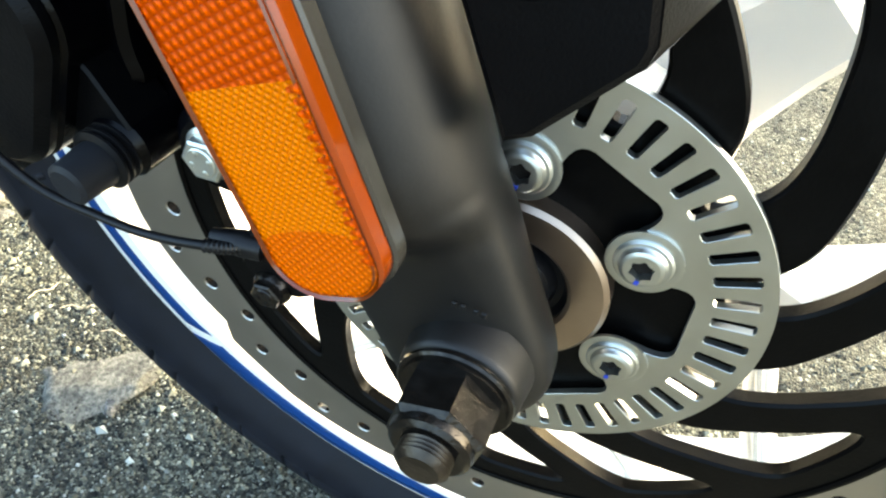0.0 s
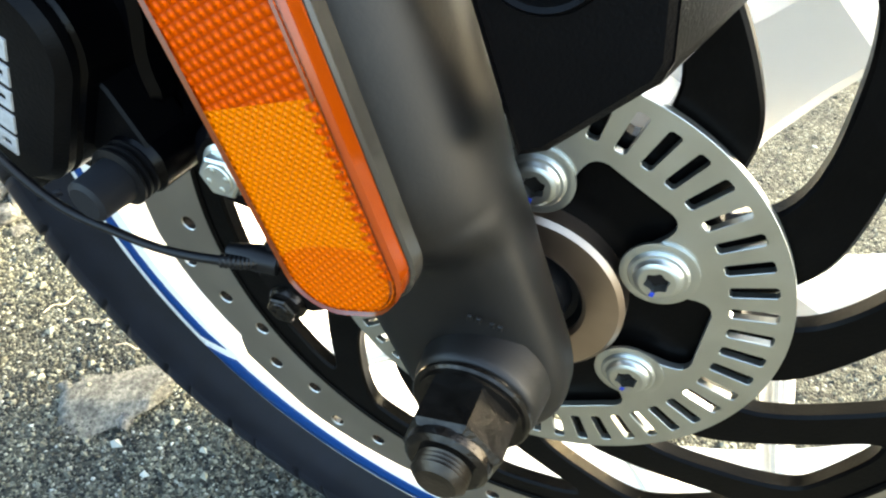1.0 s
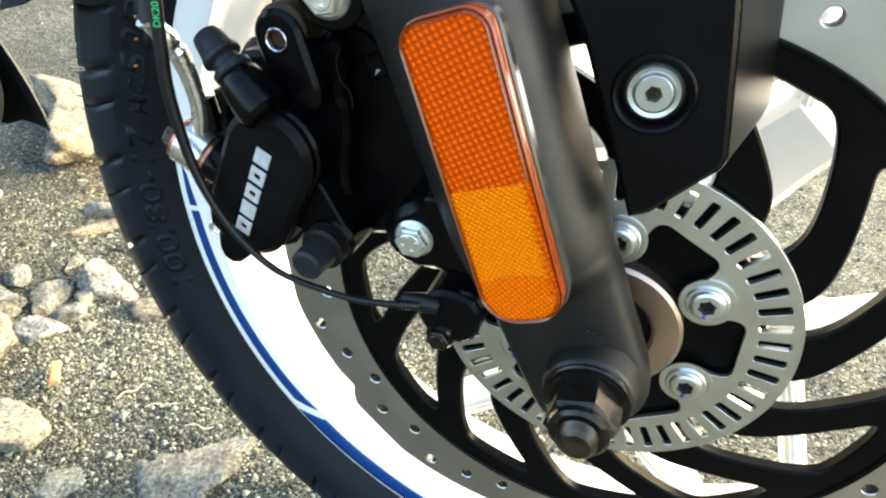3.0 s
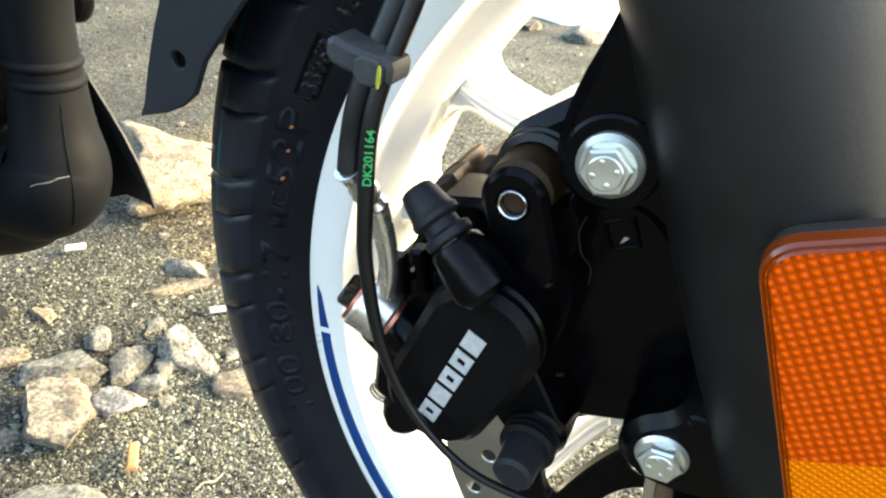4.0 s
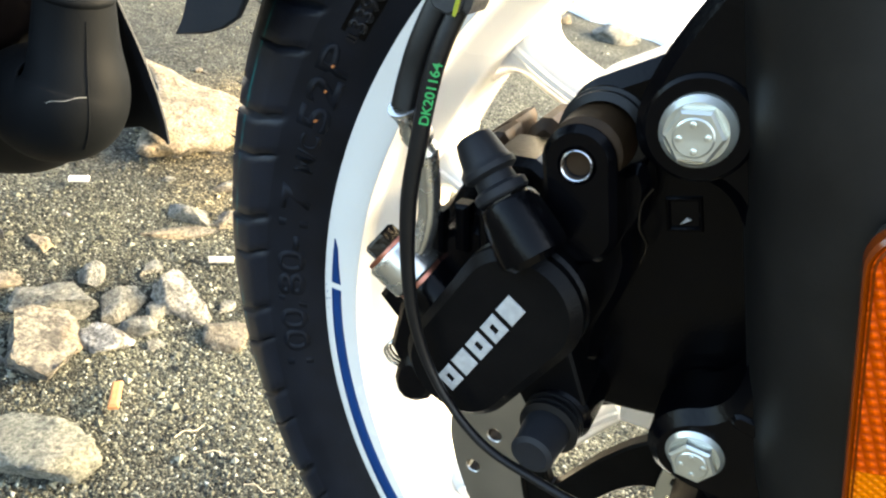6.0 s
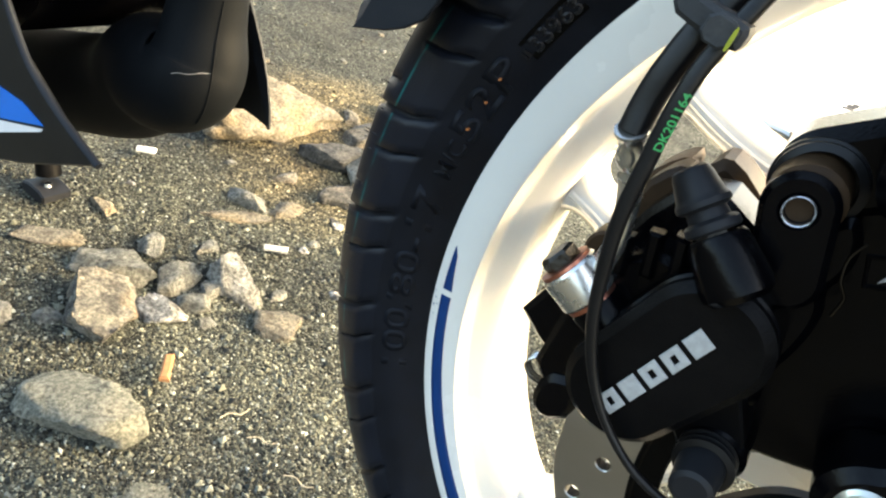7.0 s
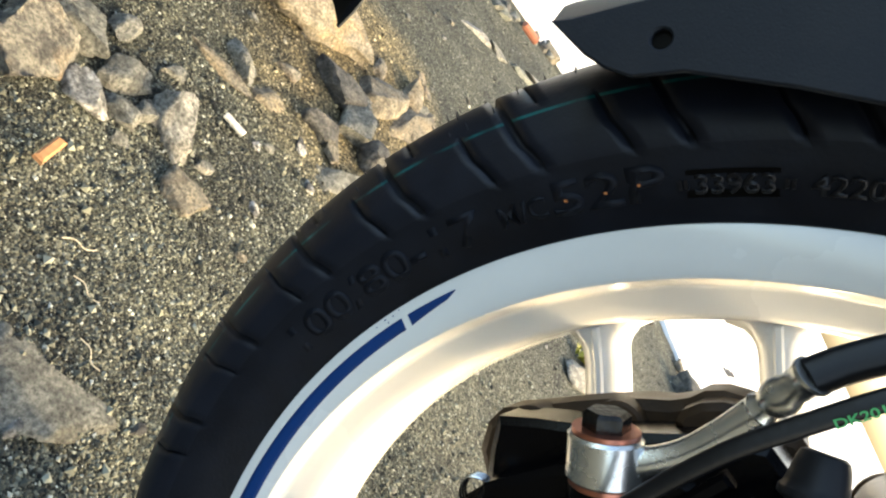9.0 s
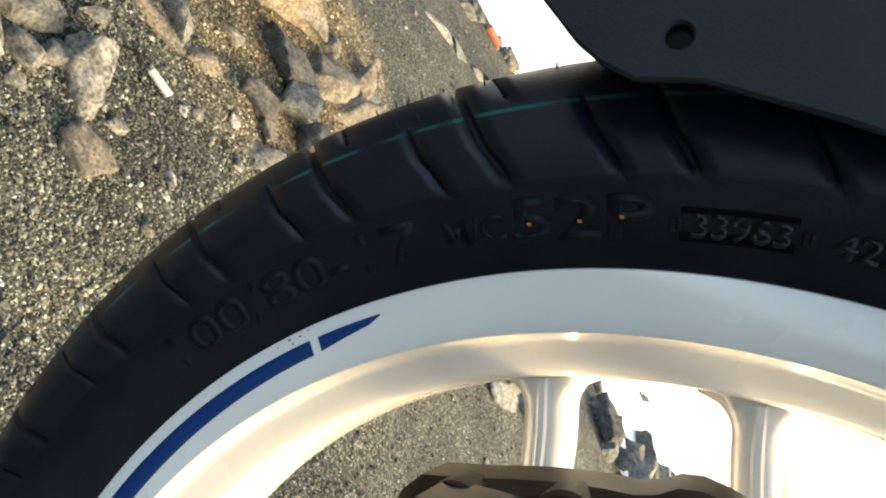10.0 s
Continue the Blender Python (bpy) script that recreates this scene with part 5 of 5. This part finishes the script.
part("bridge_rib", plate([(-0.1490, 0.3560), (-0.1525, 0.3690), (-0.1487, 0.3700), (-0.1452, 0.3565)], (), -0.1010, -0.0950, 0.0010), CAST, caliper)
part("bridge_rib", plate([(-0.1420, 0.3590), (-0.1460, 0.3722), (-0.1420, 0.3725), (-0.1382, 0.3590)], (), -0.1020, -0.0950, 0.0010), CAST, caliper)
part("bridge_foot", plate(smooth_loop([(-0.1580, 0.2960), (-0.1510, 0.2920), (-0.1430, 0.3000), (-0.1470, 0.3140), (-0.1580, 0.3090)], 1), (), -0.1010, -0.0940, 0.0020), CAST, caliper)
inner_half = [(-0.1800, 0.2985), (-0.1765, 0.3140), (-0.1735, 0.3310), (-0.1700, 0.3450), (-0.1655, 0.3570), (-0.1668, 0.3668), (-0.1600, 0.3768), (-0.1555, 0.3790), (-0.1535, 0.3690), (-0.1500, 0.3825),
              (-0.1440, 0.3842), (-0.1300, 0.3760), (-0.1250, 0.3500), (-0.1300, 0.3150), (-0.1450, 0.2950), (-0.1650, 0.2870)]
part("caliper_inner_half", plate(smooth_loop(inner_half, 1), (), -0.0585, -0.0350, 0.0030), DUST_SUNLIT, caliper, "inner half of the caliper behind the disc, dusty and painted sunlit brown")
for c in ((-0.1700, 0.3130), (-0.1640, 0.3390)):
    part("bridge_post", plate(circle(c[0], c[1], 0.0080, 24), (), -0.0660, -0.0520, 0.001), DUST_SUNLIT, caliper)
part("caliper_shoulder", plate(smooth_loop([(-0.1640, 0.3560), (-0.1650, 0.3670), (-0.1585, 0.3780), (-0.1535, 0.3795), (-0.1500, 0.3700), (-0.1560, 0.3560)], 1), (), -0.0700, -0.0540, 0.0020), DUST_SUNLIT, caliper, "shoulder of the caliper, dusty and painted sunlit brown")
# upper pin lug with a bright eyelet, its barrel and the carrier's arm behind it
lug2 = hull([(-0.1256, 0.3926, 0.0090), (-0.1190, 0.3760, 0.0088)])
part("pin_lug", plate(lug2, [circle(-0.1254, 0.3922, 0.0031, 24)], -0.1005, -0.0880, 0.0016), CAST, caliper)
# added near-black disc closes the see-through bore and stands for its shade
part("bore_shade_disc", plate(circle(-0.1254, 0.3922, 0.0034, 20), (), -0.0965, -0.0955), RECESS_DARK, caliper)
part("pin_eyelet", lathe([(0.0038, 0.0006), (0.0039, -0.0005), (0.0037, -0.0007), (0.0034, -0.0004), (0.0033, 0.001)], (-0.1254, -0.1005, 0.3922), (0, 1, 0), 32), CHROME, caliper, "bright steel eyelet")
part("pin_barrel", lathe([(0.0, -0.0985), (0.0070, -0.0985), (0.0090, -0.0970), (0.0098, -0.0830), (0.0, -0.0830)], (-0.1252, 0, 0.3942), (0, 1, 0), 40), DUST_SUNLIT, caliper)
part("carrier_arm", plate(hull([(-0.1235, 0.3978, 0.0124), (-0.1050, 0.4126, 0.0124)], 36), (), -0.0840, -0.0560, 0.0040), CAST, caliper, "rounded arm of the caliper carrier")
part("carrier_arm", plate(hull([(-0.1240, 0.3960, 0.0105), (-0.1090, 0.4085, 0.0105)], 36), (), -0.0560, -0.0480, 0.0030), DUST_SUNLIT, caliper)
for y0, rr in ((-0.0880, 0.0112), (-0.0850, 0.0118)):
    part("pin_boot", lathe([(rr - 0.002, 0.0), (rr, 0.0008), (rr, 0.0024), (rr - 0.002, 0.0034)], (-0.1245, y0, 0.3958), (0, 1, 0), 40), SOFT, caliper)
# lower sliding pin with boot and rubber cap
part("pin_housing", lathe([(0.0, -0.1010), (0.0080, -0.1010), (0.0096, -0.0990), (0.0100, -0.0800), (0.0, -0.0800)], (-0.1062, 0, 0.3196), (0, 1, 0), 40), CAST, caliper)
part("housing_web", plate(hull([(-0.1062, 0.3196, 0.0090), (-0.1180, 0.3340, 0.0110)]), (), -0.1000, -0.0830, 0.0008), PLASTIC, caliper)
for y0 in (-0.1066, -0.1044, -0.1018):
    part("pin_boot", lathe([(0.0066, 0.0), (0.0086, 0.0006), (0.0086, 0.0014), (0.0068, 0.0022)], (-0.1068, y0, 0.3188), (0.03, 1, 0.03), 40), SOFT, caliper)
part("rubber_cap", lathe([(0.0, -0.0120), (0.0046, -0.0120), (0.0060, -0.0111), (0.0063, -0.0050), (0.0066, -0.0030), (0.0066, 0.0)], (-0.1070, -0.1056, 0.3184), (0.03, 1, 0.03), 40), CAP, caliper, "dark grey rubber cap")
# bleed screw with its rubber cap
B0, B1 = Vector((-0.1270, -0.1082, 0.3710)), Vector((-0.1524, -0.1022, 0.3900))
bd = (B1 - B0).normalized()
part("bleed_boss", lathe([(0.0, -0.0030), (0.0070, -0.0030), (0.0088, -0.0012), (0.0090, 0.0020), (0.0080, 0.0100), (0.0074, 0.0128), (0.0066, 0.0138), (0.0, 0.0138)], B0, bd, 40), CAST, caliper)
part("bleed_screw", lathe([(0.0046, 0.0130), (0.0046, 0.0220), (0, 0.0220)], B0, bd, 6), STUD, caliper, "dull steel bleed screw")
part("bleed_cap", lathe([(0.0048, 0.0144), (0.0064, 0.0146), (0.0069, 0.0152), (0.0069, 0.0170), (0.0062, 0.0176), (0.0052, 0.0180), (0.0050, 0.0204), (0.0060, 0.0208), (0.0069, 0.0214), (0.0069, 0.0228), (0.0062, 0.0238),
                         (0.0060, 0.0246), (0.0052, 0.0292), (0.0046, 0.0310), (0.0036, 0.0316), (0.0, 0.0316)], B0, bd, 44), CAP, caliper, "ribbed rubber bleed-screw cap")
# maker's mark: plain pale blocks along the face
t_dir = Vector((0.31, 0.95))
n_dir = Vector((-0.95, 0.31))
for i in range(5):
    c = Vector((-0.1366, 0.3232)) + t_dir * (0.0080 * i)
    blk_pts = [tuple(c + t_dir * a + n_dir * b_) for a, b_ in ((-0.0033, -0.0030), (0.0029, -0.0030), (0.0035, 0.0030), (-0.0027, 0.0030))]
    slot = [tuple(c + t_dir * a + n_dir * b_) for a, b_ in ((-0.0011, -0.0012), (0.0009, -0.0012), (0.0012, 0.0012), (-0.0008, 0.0012))]
    part("maker_block", plate(blk_pts, [slot] if i in (0, 2, 3) else (), -0.1116, -0.1108, 0.0002, 0.0), LETTER, caliper, "pale raised block of the maker's mark")
part("pad_spring", tube([(-0.1080, -0.0905, 0.3900), (-0.1090, -0.0905, 0.3850), (-0.1072, -0.0905, 0.3790), (-0.1040, -0.0895, 0.3750), (-0.1036, -0.0885, 0.3690)], 0.0005, 8), BLACKNUT, caliper, "thin dark bent pad spring")
# mounting bolts
hex_bolt("mount_bolt", (-0.1038, -0.1060, 0.4116), (0, 1, 0), 0.0077, 0.0060, 0.0056, BOLT, caliper, "zinc flanged hexagon bolt", 0.3)
hex_bolt("mount_bolt", (-0.0715, -0.1030, 0.3340), (0, 1, 0), 0.0076, 0.0059, 0.0056, BOLT, caliper, "zinc flanged hexagon bolt", 0.1)
for k in range(3):
    o = 0.0016 * k
    part("spring_clip", tube([(-0.1585, -0.0935 + o, 0.2990), (-0.1625, -0.0950 + o, 0.3005), (-0.1652, -0.0955 + o, 0.3040), (-0.1640, -0.0945 + o, 0.3075), (-0.1605, -0.0930 + o, 0.3090)], 0.0005, 8), CHROME, caliper, "bent wire pad spring")
# inlet port, banjo, copper washers, banjo bolt
J0, J1 = Vector((-0.1442, -0.0988, 0.3356)), Vector((-0.1794, -0.1036, 0.3536))
jd = (J1 - J0).normalized()
part("inlet_port", lathe([(0.0, -0.012), (0.0080, -0.012), (0.0084, 0.0120), (0.0078, 0.0135), (0.0, 0.0135)], J0, jd, 36), CAST, caliper)
part("copper_washer", lathe([(0.004, 0.0135), (0.0080, 0.0135), (0.0080, 0.0147), (0.004, 0.0147)], J0, jd, 36, True), COPPER, caliper)
banjo = part("banjo_fitting", lathe([(0.004, 0.0148), (0.0082, 0.0148), (0.0089, 0.0156), (0.0089, 0.0252), (0.0082, 0.0260), (0.004, 0.0260)], J0, jd, 40, True), FITTING, bike, "bright steel banjo fitting of the brake hose")
part("copper_washer", lathe([(0.004, 0.0261), (0.0080, 0.0261), (0.0080, 0.0272), (0.004, 0.0272)], J0, jd, 36, True), COPPER, banjo)
bm = bmesh.new()
m = axis(J0, jd)
add_plate(bm, hexagon(0.0057, 0.2), (), 0.0315, 0.0272, 0.0009, 0.0, m)
part("banjo_bolt", bm, BLACKNUT, banjo, "black hexagon banjo bolt")
part("banjo_neck", tube([(-0.1610, -0.1010, 0.3470, 0.0044), (-0.1590, -0.1012, 0.3530, 0.0034), (-0.1586, -0.1010, 0.3620, 0.0030), (-0.1606, -0.1014, 0.3720, 0.0032), (-0.1632, -0.1026, 0.3812, 0.0037)], 0.004, 24), FITTING, banjo)
part("hose_ferrule", lathe([(0.0, -0.0004), (0.0037, -0.0004), (0.0039, 0.0006), (0.0034, 0.0016), (0.0031, 0.0026), (0.0039, 0.0042), (0.0042, 0.0062), (0.0039, 0.0082), (0.0033, 0.0096), (0.0036, 0.0120), (0.0039, 0.0138), (0.0043, 0.0144), (0.0043, 0.0152), (0.0, 0.0152)],
                           (-0.1632, -0.1026, 0.3810), (-0.30, -0.46, 0.83), 36), FITTING, banjo, "crimped steel hose ferrule")
part("brake_hose", tube([(-0.1674, -0.1088, 0.3925), (-0.1678, -0.1072, 0.4000), (-0.1672, -0.1060, 0.4085), (-0.1652, -0.1040, 0.4190), (-0.1612, -0.1010, 0.4320), (-0.1530, -0.0950, 0.4600), (-0.1420, -0.0880, 0.5100)], 0.0039, 24), SOFT, bike, "black rubber brake hose")
CABLE = [(-0.0600, -0.1040, 0.3080, 0.0016), (-0.0700, -0.1095, 0.3080, 0.0014), (-0.0880, -0.1125, 0.3060, 0.0013), (-0.1040, -0.1135, 0.3065, 0.0013), (-0.1220, -0.1150, 0.3105, 0.0013), (-0.1395, -0.1155, 0.3240, 0.0014),
         (-0.1512, -0.1160, 0.3440, 0.0018), (-0.1582, -0.1155, 0.3700, 0.0021), (-0.1600, -0.1140, 0.3900, 0.0022), (-0.1605, -0.1125, 0.4060, 0.0022), (-0.1592, -0.1100, 0.4180, 0.0022), (-0.1540, -0.1040, 0.4400, 0.0022), (-0.1430, -0.0940, 0.4900, 0.0022)]
cable = part("sensor_cable", tube(CABLE, 0.0023, 16), SOFT, bike, "thin black wheel-speed sensor cable")
relief = [(float(p[0]), float(p[1]), float(p[2]), 0.0020 if k % 2 else 0.0017) for k, p in enumerate(spline(CABLE[:4], 24)[6:30])]
part("strain_relief", tube(relief, 0.003, 16, 1), SOFT, cable, "ribbed rubber strain relief")
cu = bpy.data.curves.new("print", "FONT")
cu.body, cu.size, cu.offset = "DK201164", 0.0031, 0.00006
ob = bpy.data.objects.new("print", cu)
me = bpy.data.meshes.new_from_object(ob)
bm = bmesh.new()
bm.from_mesh(me)
bpy.data.objects.remove(ob)
bpy.data.meshes.remove(me)
heights = [p[2] for p in CABLE[6:]]
for v in bm.verts:
    z = 0.3934 + v.co.x * 1.06
    cx, cy = (float(np.interp(z, heights, [p[i] for p in CABLE[6:]])) for i in (0, 1))
    v.co = Vector((cx, cy, z)) + Vector((0.49, -0.87, 0)) * 0.00232 - Vector((0.87, 0.49, 0)) * (v.co.y - 0.0011)
part("printing", bm, GREEN, cable, "green printed code", smooth=False)
# clip that ties hose and cable
clip = part("hose_clip", plate(smooth_loop([(-0.1722, 0.4220), (-0.1650, 0.4202), (-0.1562, 0.4194), (-0.1548, 0.4196), (-0.1542, 0.4246), (-0.1570, 0.4254), (-0.1650, 0.4264), (-0.1716, 0.4284)], 1), (), -0.1150, -0.1040, 0.0012), RUBBER_GREY, bike, "worn grey rubber clip tying hose and cable")
part("clip_tongue", plate(smooth_loop([(-0.1640, 0.4192), (-0.1566, 0.4184), (-0.1558, 0.4248), (-0.1632, 0.4260)], 1), (), -0.1162, -0.1146, 0.0006), RUBBER_GREY, clip)
part("paint_dab", plate(smooth_loop([(-0.1574, 0.4192), (-0.1565, 0.4190), (-0.1562, 0.4240), (-0.1570, 0.4246)], 1), (), -0.1166, -0.1160), YELLOW_DAB, clip, "yellow-green paint dab")
# wheel-speed sensor
sensor = part("speed_sensor", plate(smooth_loop([(-0.0680, 0.2960), (-0.0660, 0.3120), (-0.0560, 0.3160), (-0.0440, 0.3130), (-0.0430, 0.2980), (-0.0520, 0.2910)], 1), (), -0.1050, -0.0780, 0.0015), PLASTIC, bike, "black wheel-speed sensor body")
part("sensor_collar", lathe([(0.0, 0.0), (0.0036, 0.0), (0.0038, 0.006), (0.0028, 0.0110), (0.0022, 0.0140)], (-0.0600, -0.1040, 0.3075), (-0.95, -0.2, 0.05), 24), SOFT, sensor)
part("sensor_tab", plate(hull([(-0.0560, 0.2965, 0.0068), (-0.0500, 0.3080, 0.0080)]), (), -0.1030, -0.0985, 0.0010), CAST, sensor)
hex_bolt("sensor_bolt", (-0.0575, -0.1045, 0.2945), (0, 1, 0), 0.0058, 0.0046, 0.0048, BLACKNUT, sensor, "small black sensor bolt", 0.2)
part("sensor_arm", plate(smooth_loop([(-0.0560, 0.3010), (-0.0300, 0.3080), (-0.0250, 0.3250), (-0.0560, 0.3250), (-0.0640, 0.3150)], 1), (), -0.0960, -0.0860, 0.0015), CAST, fork)

# rear end of the front mudguard: two flanks and a crown over the tyre
GUARD_R = 0.2925
fl = [(-0.2856, 0.3655), (-0.2710, 0.3705), (-0.2637, 0.3745), (-0.2568, 0.3806), (-0.2510, 0.3940), (-0.2330, 0.4170), (-0.2190, 0.4330), (-0.1900, 0.4600), (-0.1200, 0.5000)] + [polar(GUARD_R, a) for a in range(120, 166, 3)]
hole = circle(-0.2628, 0.3922, 0.0030, 24)
guard = part("mudguard", plate(fl, [hole], -0.0690, -0.0660, 0.0006), GUARD, bike, "dark grey plastic front mudguard with a drilled hole")
# added disc blackens the hole, which has no plug of its own
part("hole_shade_disc", plate(circle(-0.2628, 0.3922, 0.0034, 20), (), -0.0664, -0.0655), CARRIER, guard, "added black disc standing for the dark inside of the hole")
part("guard_flank", plate(fl, (), 0.0660, 0.0690, 0.0006), GUARD, guard)
bm = bmesh.new()
ring_pts = []
crown_line = [(-0.2856, 0.3655)] + [polar(GUARD_R, a) for a in range(164, 119, -4)]
for x, z in crown_line:
    out_v = (Vector((x, z)) - Vector((0, HUB.z))).normalized()
    row = []
    for k in range(9):
        u = -1 + k / 4
        lift = 0.028 * (1 - u * u)
        row.append(bm.verts.new((x + out_v.x * lift, 0.0672 * u, z + out_v.y * lift)))
    ring_pts.append(row)
for p, q in zip(ring_pts, ring_pts[1:]):
    for j in range(8):
        bm.faces.new((p[j], p[j + 1], q[j + 1], q[j]))
bmesh.ops.solidify(bm, geom=list(bm.faces), thickness=0.003)
part("guard_crown", bm, GUARD, guard)

# exhaust header behind the wheel, its stone plate, belly fairing, stand foot
PIPE_LINE = [(-0.4290, 0.0100, 0.5000, 0.0215), (-0.4345, 0.0095, 0.4161, 0.0209), (-0.4421, 0.0083, 0.3618, 0.0203), (-0.4425, 0.0081, 0.3284, 0.0203), (-0.4432, 0.0065, 0.2976, 0.0236), (-0.4410, 0.0035, 0.2740, 0.0285),
             (-0.4432, -0.0010, 0.2604, 0.0309), (-0.4614, 0.0020, 0.2515, 0.0350), (-0.4848, 0.0095, 0.2440, 0.0366), (-0.5247, 0.0160, 0.2124, 0.0364), (-0.6376, 0.0112, 0.1698, 0.0362)]
pipe = part("exhaust_pipe", tube(PIPE_LINE, 0.03, 48, 8), PIPE, bike, "matt black bent exhaust cover with a scratch")
# two rolled beads round the neck, and the pressed seam down the bend
for z, dx in ((0.3370, 0.0), (0.3262, 0.0004)):
    part("neck_bead", lathe([(0.0190 + 0.0026 * math.sin(math.pi * k / 8) ** 0.7, -0.0036 + 0.0009 * k) for k in range(9)], (-0.4424 + dx, 0.0081, z), (0.03, 0.0, 1), 48), PIPE, pipe, "rolled bead round the neck")
def on_pipe(p, lift=0.0):
    """The point of the pipe's skin nearest to a point."""
    p = Vector(p)
    best = max(spline(PIPE_LINE, 16), key=lambda q: q[3] - (p - Vector(q[:3])).length)
    c = Vector([float(v) for v in best[:3]])
    return tuple(c + (p - c).normalized() * (float(best[3]) + lift))


part("pressed_seam", tube([on_pipe((-0.4180, -0.0030 - 0.0010 * k, 0.3170 - 0.0075 * k)) for k in range(11)], 0.00035, 8), PIPE, pipe, "pressed seam down the bend")
scr = [on_pipe((-0.4272 + 0.0070 * u, -0.0299 + 0.0217 * u, 0.2746 + 0.0010 * u + 0.0006 * math.sin(9 * u))) for u in (0.0, 0.2, 0.4, 0.6, 0.8, 1.0)]
part("scratch", tube(scr, 0.00013, 6), LETTER, pipe, "pale scratch")
# splash plate behind the pipe: shaded face in black, lit turned edge painted paler
fp = [(-0.4900, 0.3250), (-0.4740, 0.3280), (-0.4591, 0.3050), (-0.4522, 0.2925), (-0.4419, 0.2700), (-0.4307, 0.2498), (-0.4192, 0.2279), (-0.4321, 0.2296), (-0.4451, 0.2299), (-0.4615, 0.2224), (-0.5200, 0.2200), (-0.5200, 0.3200)]
splash = part("splash_plate", plate(fp, (), 0.0500, 0.0520, 0.0004), BLACK_PANEL, bike, "black pointed splash plate")
lip = [(-0.4740, 0.3280), (-0.4591, 0.3050), (-0.4522, 0.2925), (-0.4419, 0.2700), (-0.4307, 0.2498), (-0.4192, 0.2279), (-0.4171, 0.2289), (-0.4200, 0.2420), (-0.4268, 0.2605), (-0.4358, 0.2780), (-0.4462, 0.2940), (-0.4555, 0.3069), (-0.4700, 0.3300)]
part("turned_edge", plate(lip, (), 0.0480, 0.0499, 0.0003), GUARD, splash, "turned edge of the plate, painted paler as its lit side")
part("edge_bracket", tube([(-0.4625, 0.0480, 0.3000), (-0.4600, 0.0440, 0.2960), (-0.4590, 0.0440, 0.2890), (-0.4600, 0.0485, 0.2840)], 0.0016, 10), BLACK_PANEL, splash)
# rounded black cap and a small bracket beyond the neck
end_cap = part("rounded_cap", lathe([(0.0, -0.0150), (0.0050, -0.0140), (0.0086, -0.0105), (0.0108, -0.0050), (0.0116, 0.0020), (0.0116, 0.0400), (0.0, 0.0420)], (-0.4775, 0.0640, 0.3560), (0.02, 0.0, 1), 36), CAST, bike, "black rounded cap beyond the exhaust neck")
part("cap_bracket", tube([(-0.4640, 0.0420, 0.3640, 0.0030), (-0.4590, 0.0390, 0.3492, 0.0030), (-0.4545, 0.0384, 0.3382, 0.0030)], 0.003, 4, 2), FORK, end_cap, "small folded metal bracket")
part("bracket_bolt", lathe([(0.0, 0.0040), (0.0036, 0.0030), (0.0050, 0.0), (0.0050, -0.0060), (0.0, -0.0060)], (-0.4600, 0.0400, 0.3330), (0.3, -0.5, 0.3), 12), CAST, end_cap)
fair = part("belly_fairing", plate([(-0.4057, 0.2398), (-0.4364, 0.2518), (-0.4700, 0.2720), (-0.5100, 0.3300), (-0.8200, 0.3600), (-0.8200, 0.1500), (-0.6500, 0.1450), (-0.5389, 0.1741), (-0.4700, 0.2050)], (), -0.0850, -0.0810, 0.0010), BLACK_PANEL, bike, "black belly fairing with a blue and white flash")
part("fairing_edge", tube([(-0.4057, -0.0840, 0.2398), (-0.4250, -0.0850, 0.2480), (-0.4450, -0.0850, 0.2570), (-0.4680, -0.0840, 0.2710), (-0.4900, -0.0830, 0.3000), (-0.5100, -0.0820, 0.3300)], 0.0022, 12), GUARD, fair)
part("colour_flash", plate([(-0.4512, 0.2395), (-0.4700, 0.2440), (-0.4950, 0.2428), (-0.5300, 0.2600), (-0.6500, 0.2700), (-0.6500, 0.1700), (-0.5476, 0.2005), (-0.4900, 0.2240)], (), -0.0856, -0.0845), BLUE_PANEL, fair, "glossy blue painted flash")
part("white_flash", plate([(-0.4512, 0.2375), (-0.4900, 0.2225), (-0.5476, 0.1990), (-0.6500, 0.1680), (-0.6500, 0.1560), (-0.5433, 0.1860), (-0.4900, 0.2150), (-0.4530, 0.2350)], (), -0.0856, -0.0845), WHITE_PANEL, fair, "white painted line")
stand = part("stand_leg", tube([(-0.7050, 0.0700, 0.0200, 0.012), (-0.7200, 0.0720, 0.0800, 0.011), (-0.7500, 0.0700, 0.2000, 0.011)], 0.011, 18), PLASTIC, bike, "black stand leg reaching the ground")
part("stand_foot", plate(smooth_loop([(-0.7180, -0.0005), (-0.6820, -0.0005), (-0.6820, 0.0140), (-0.7180, 0.0140)], 1), (), 0.0500, 0.0800, 0.0015), CAP, stand, "grey stand foot")
part("stand_bolt", lathe([(0.0, 0.004), (0.0030, 0.003), (0.0040, 0.0)], (-0.6950, 0.0630, 0.0140), (0, 0, 1), 16), CHROME, stand)
part("engine_block", plate(smooth_loop([(-0.4900, 0.2700), (-0.4700, 0.5200), (-0.9000, 0.5600), (-0.9000, 0.2200), (-0.6000, 0.2300)], 2), (), -0.0600, 0.0560, 0.0060), CAST, bike, "black engine casing in shadow")
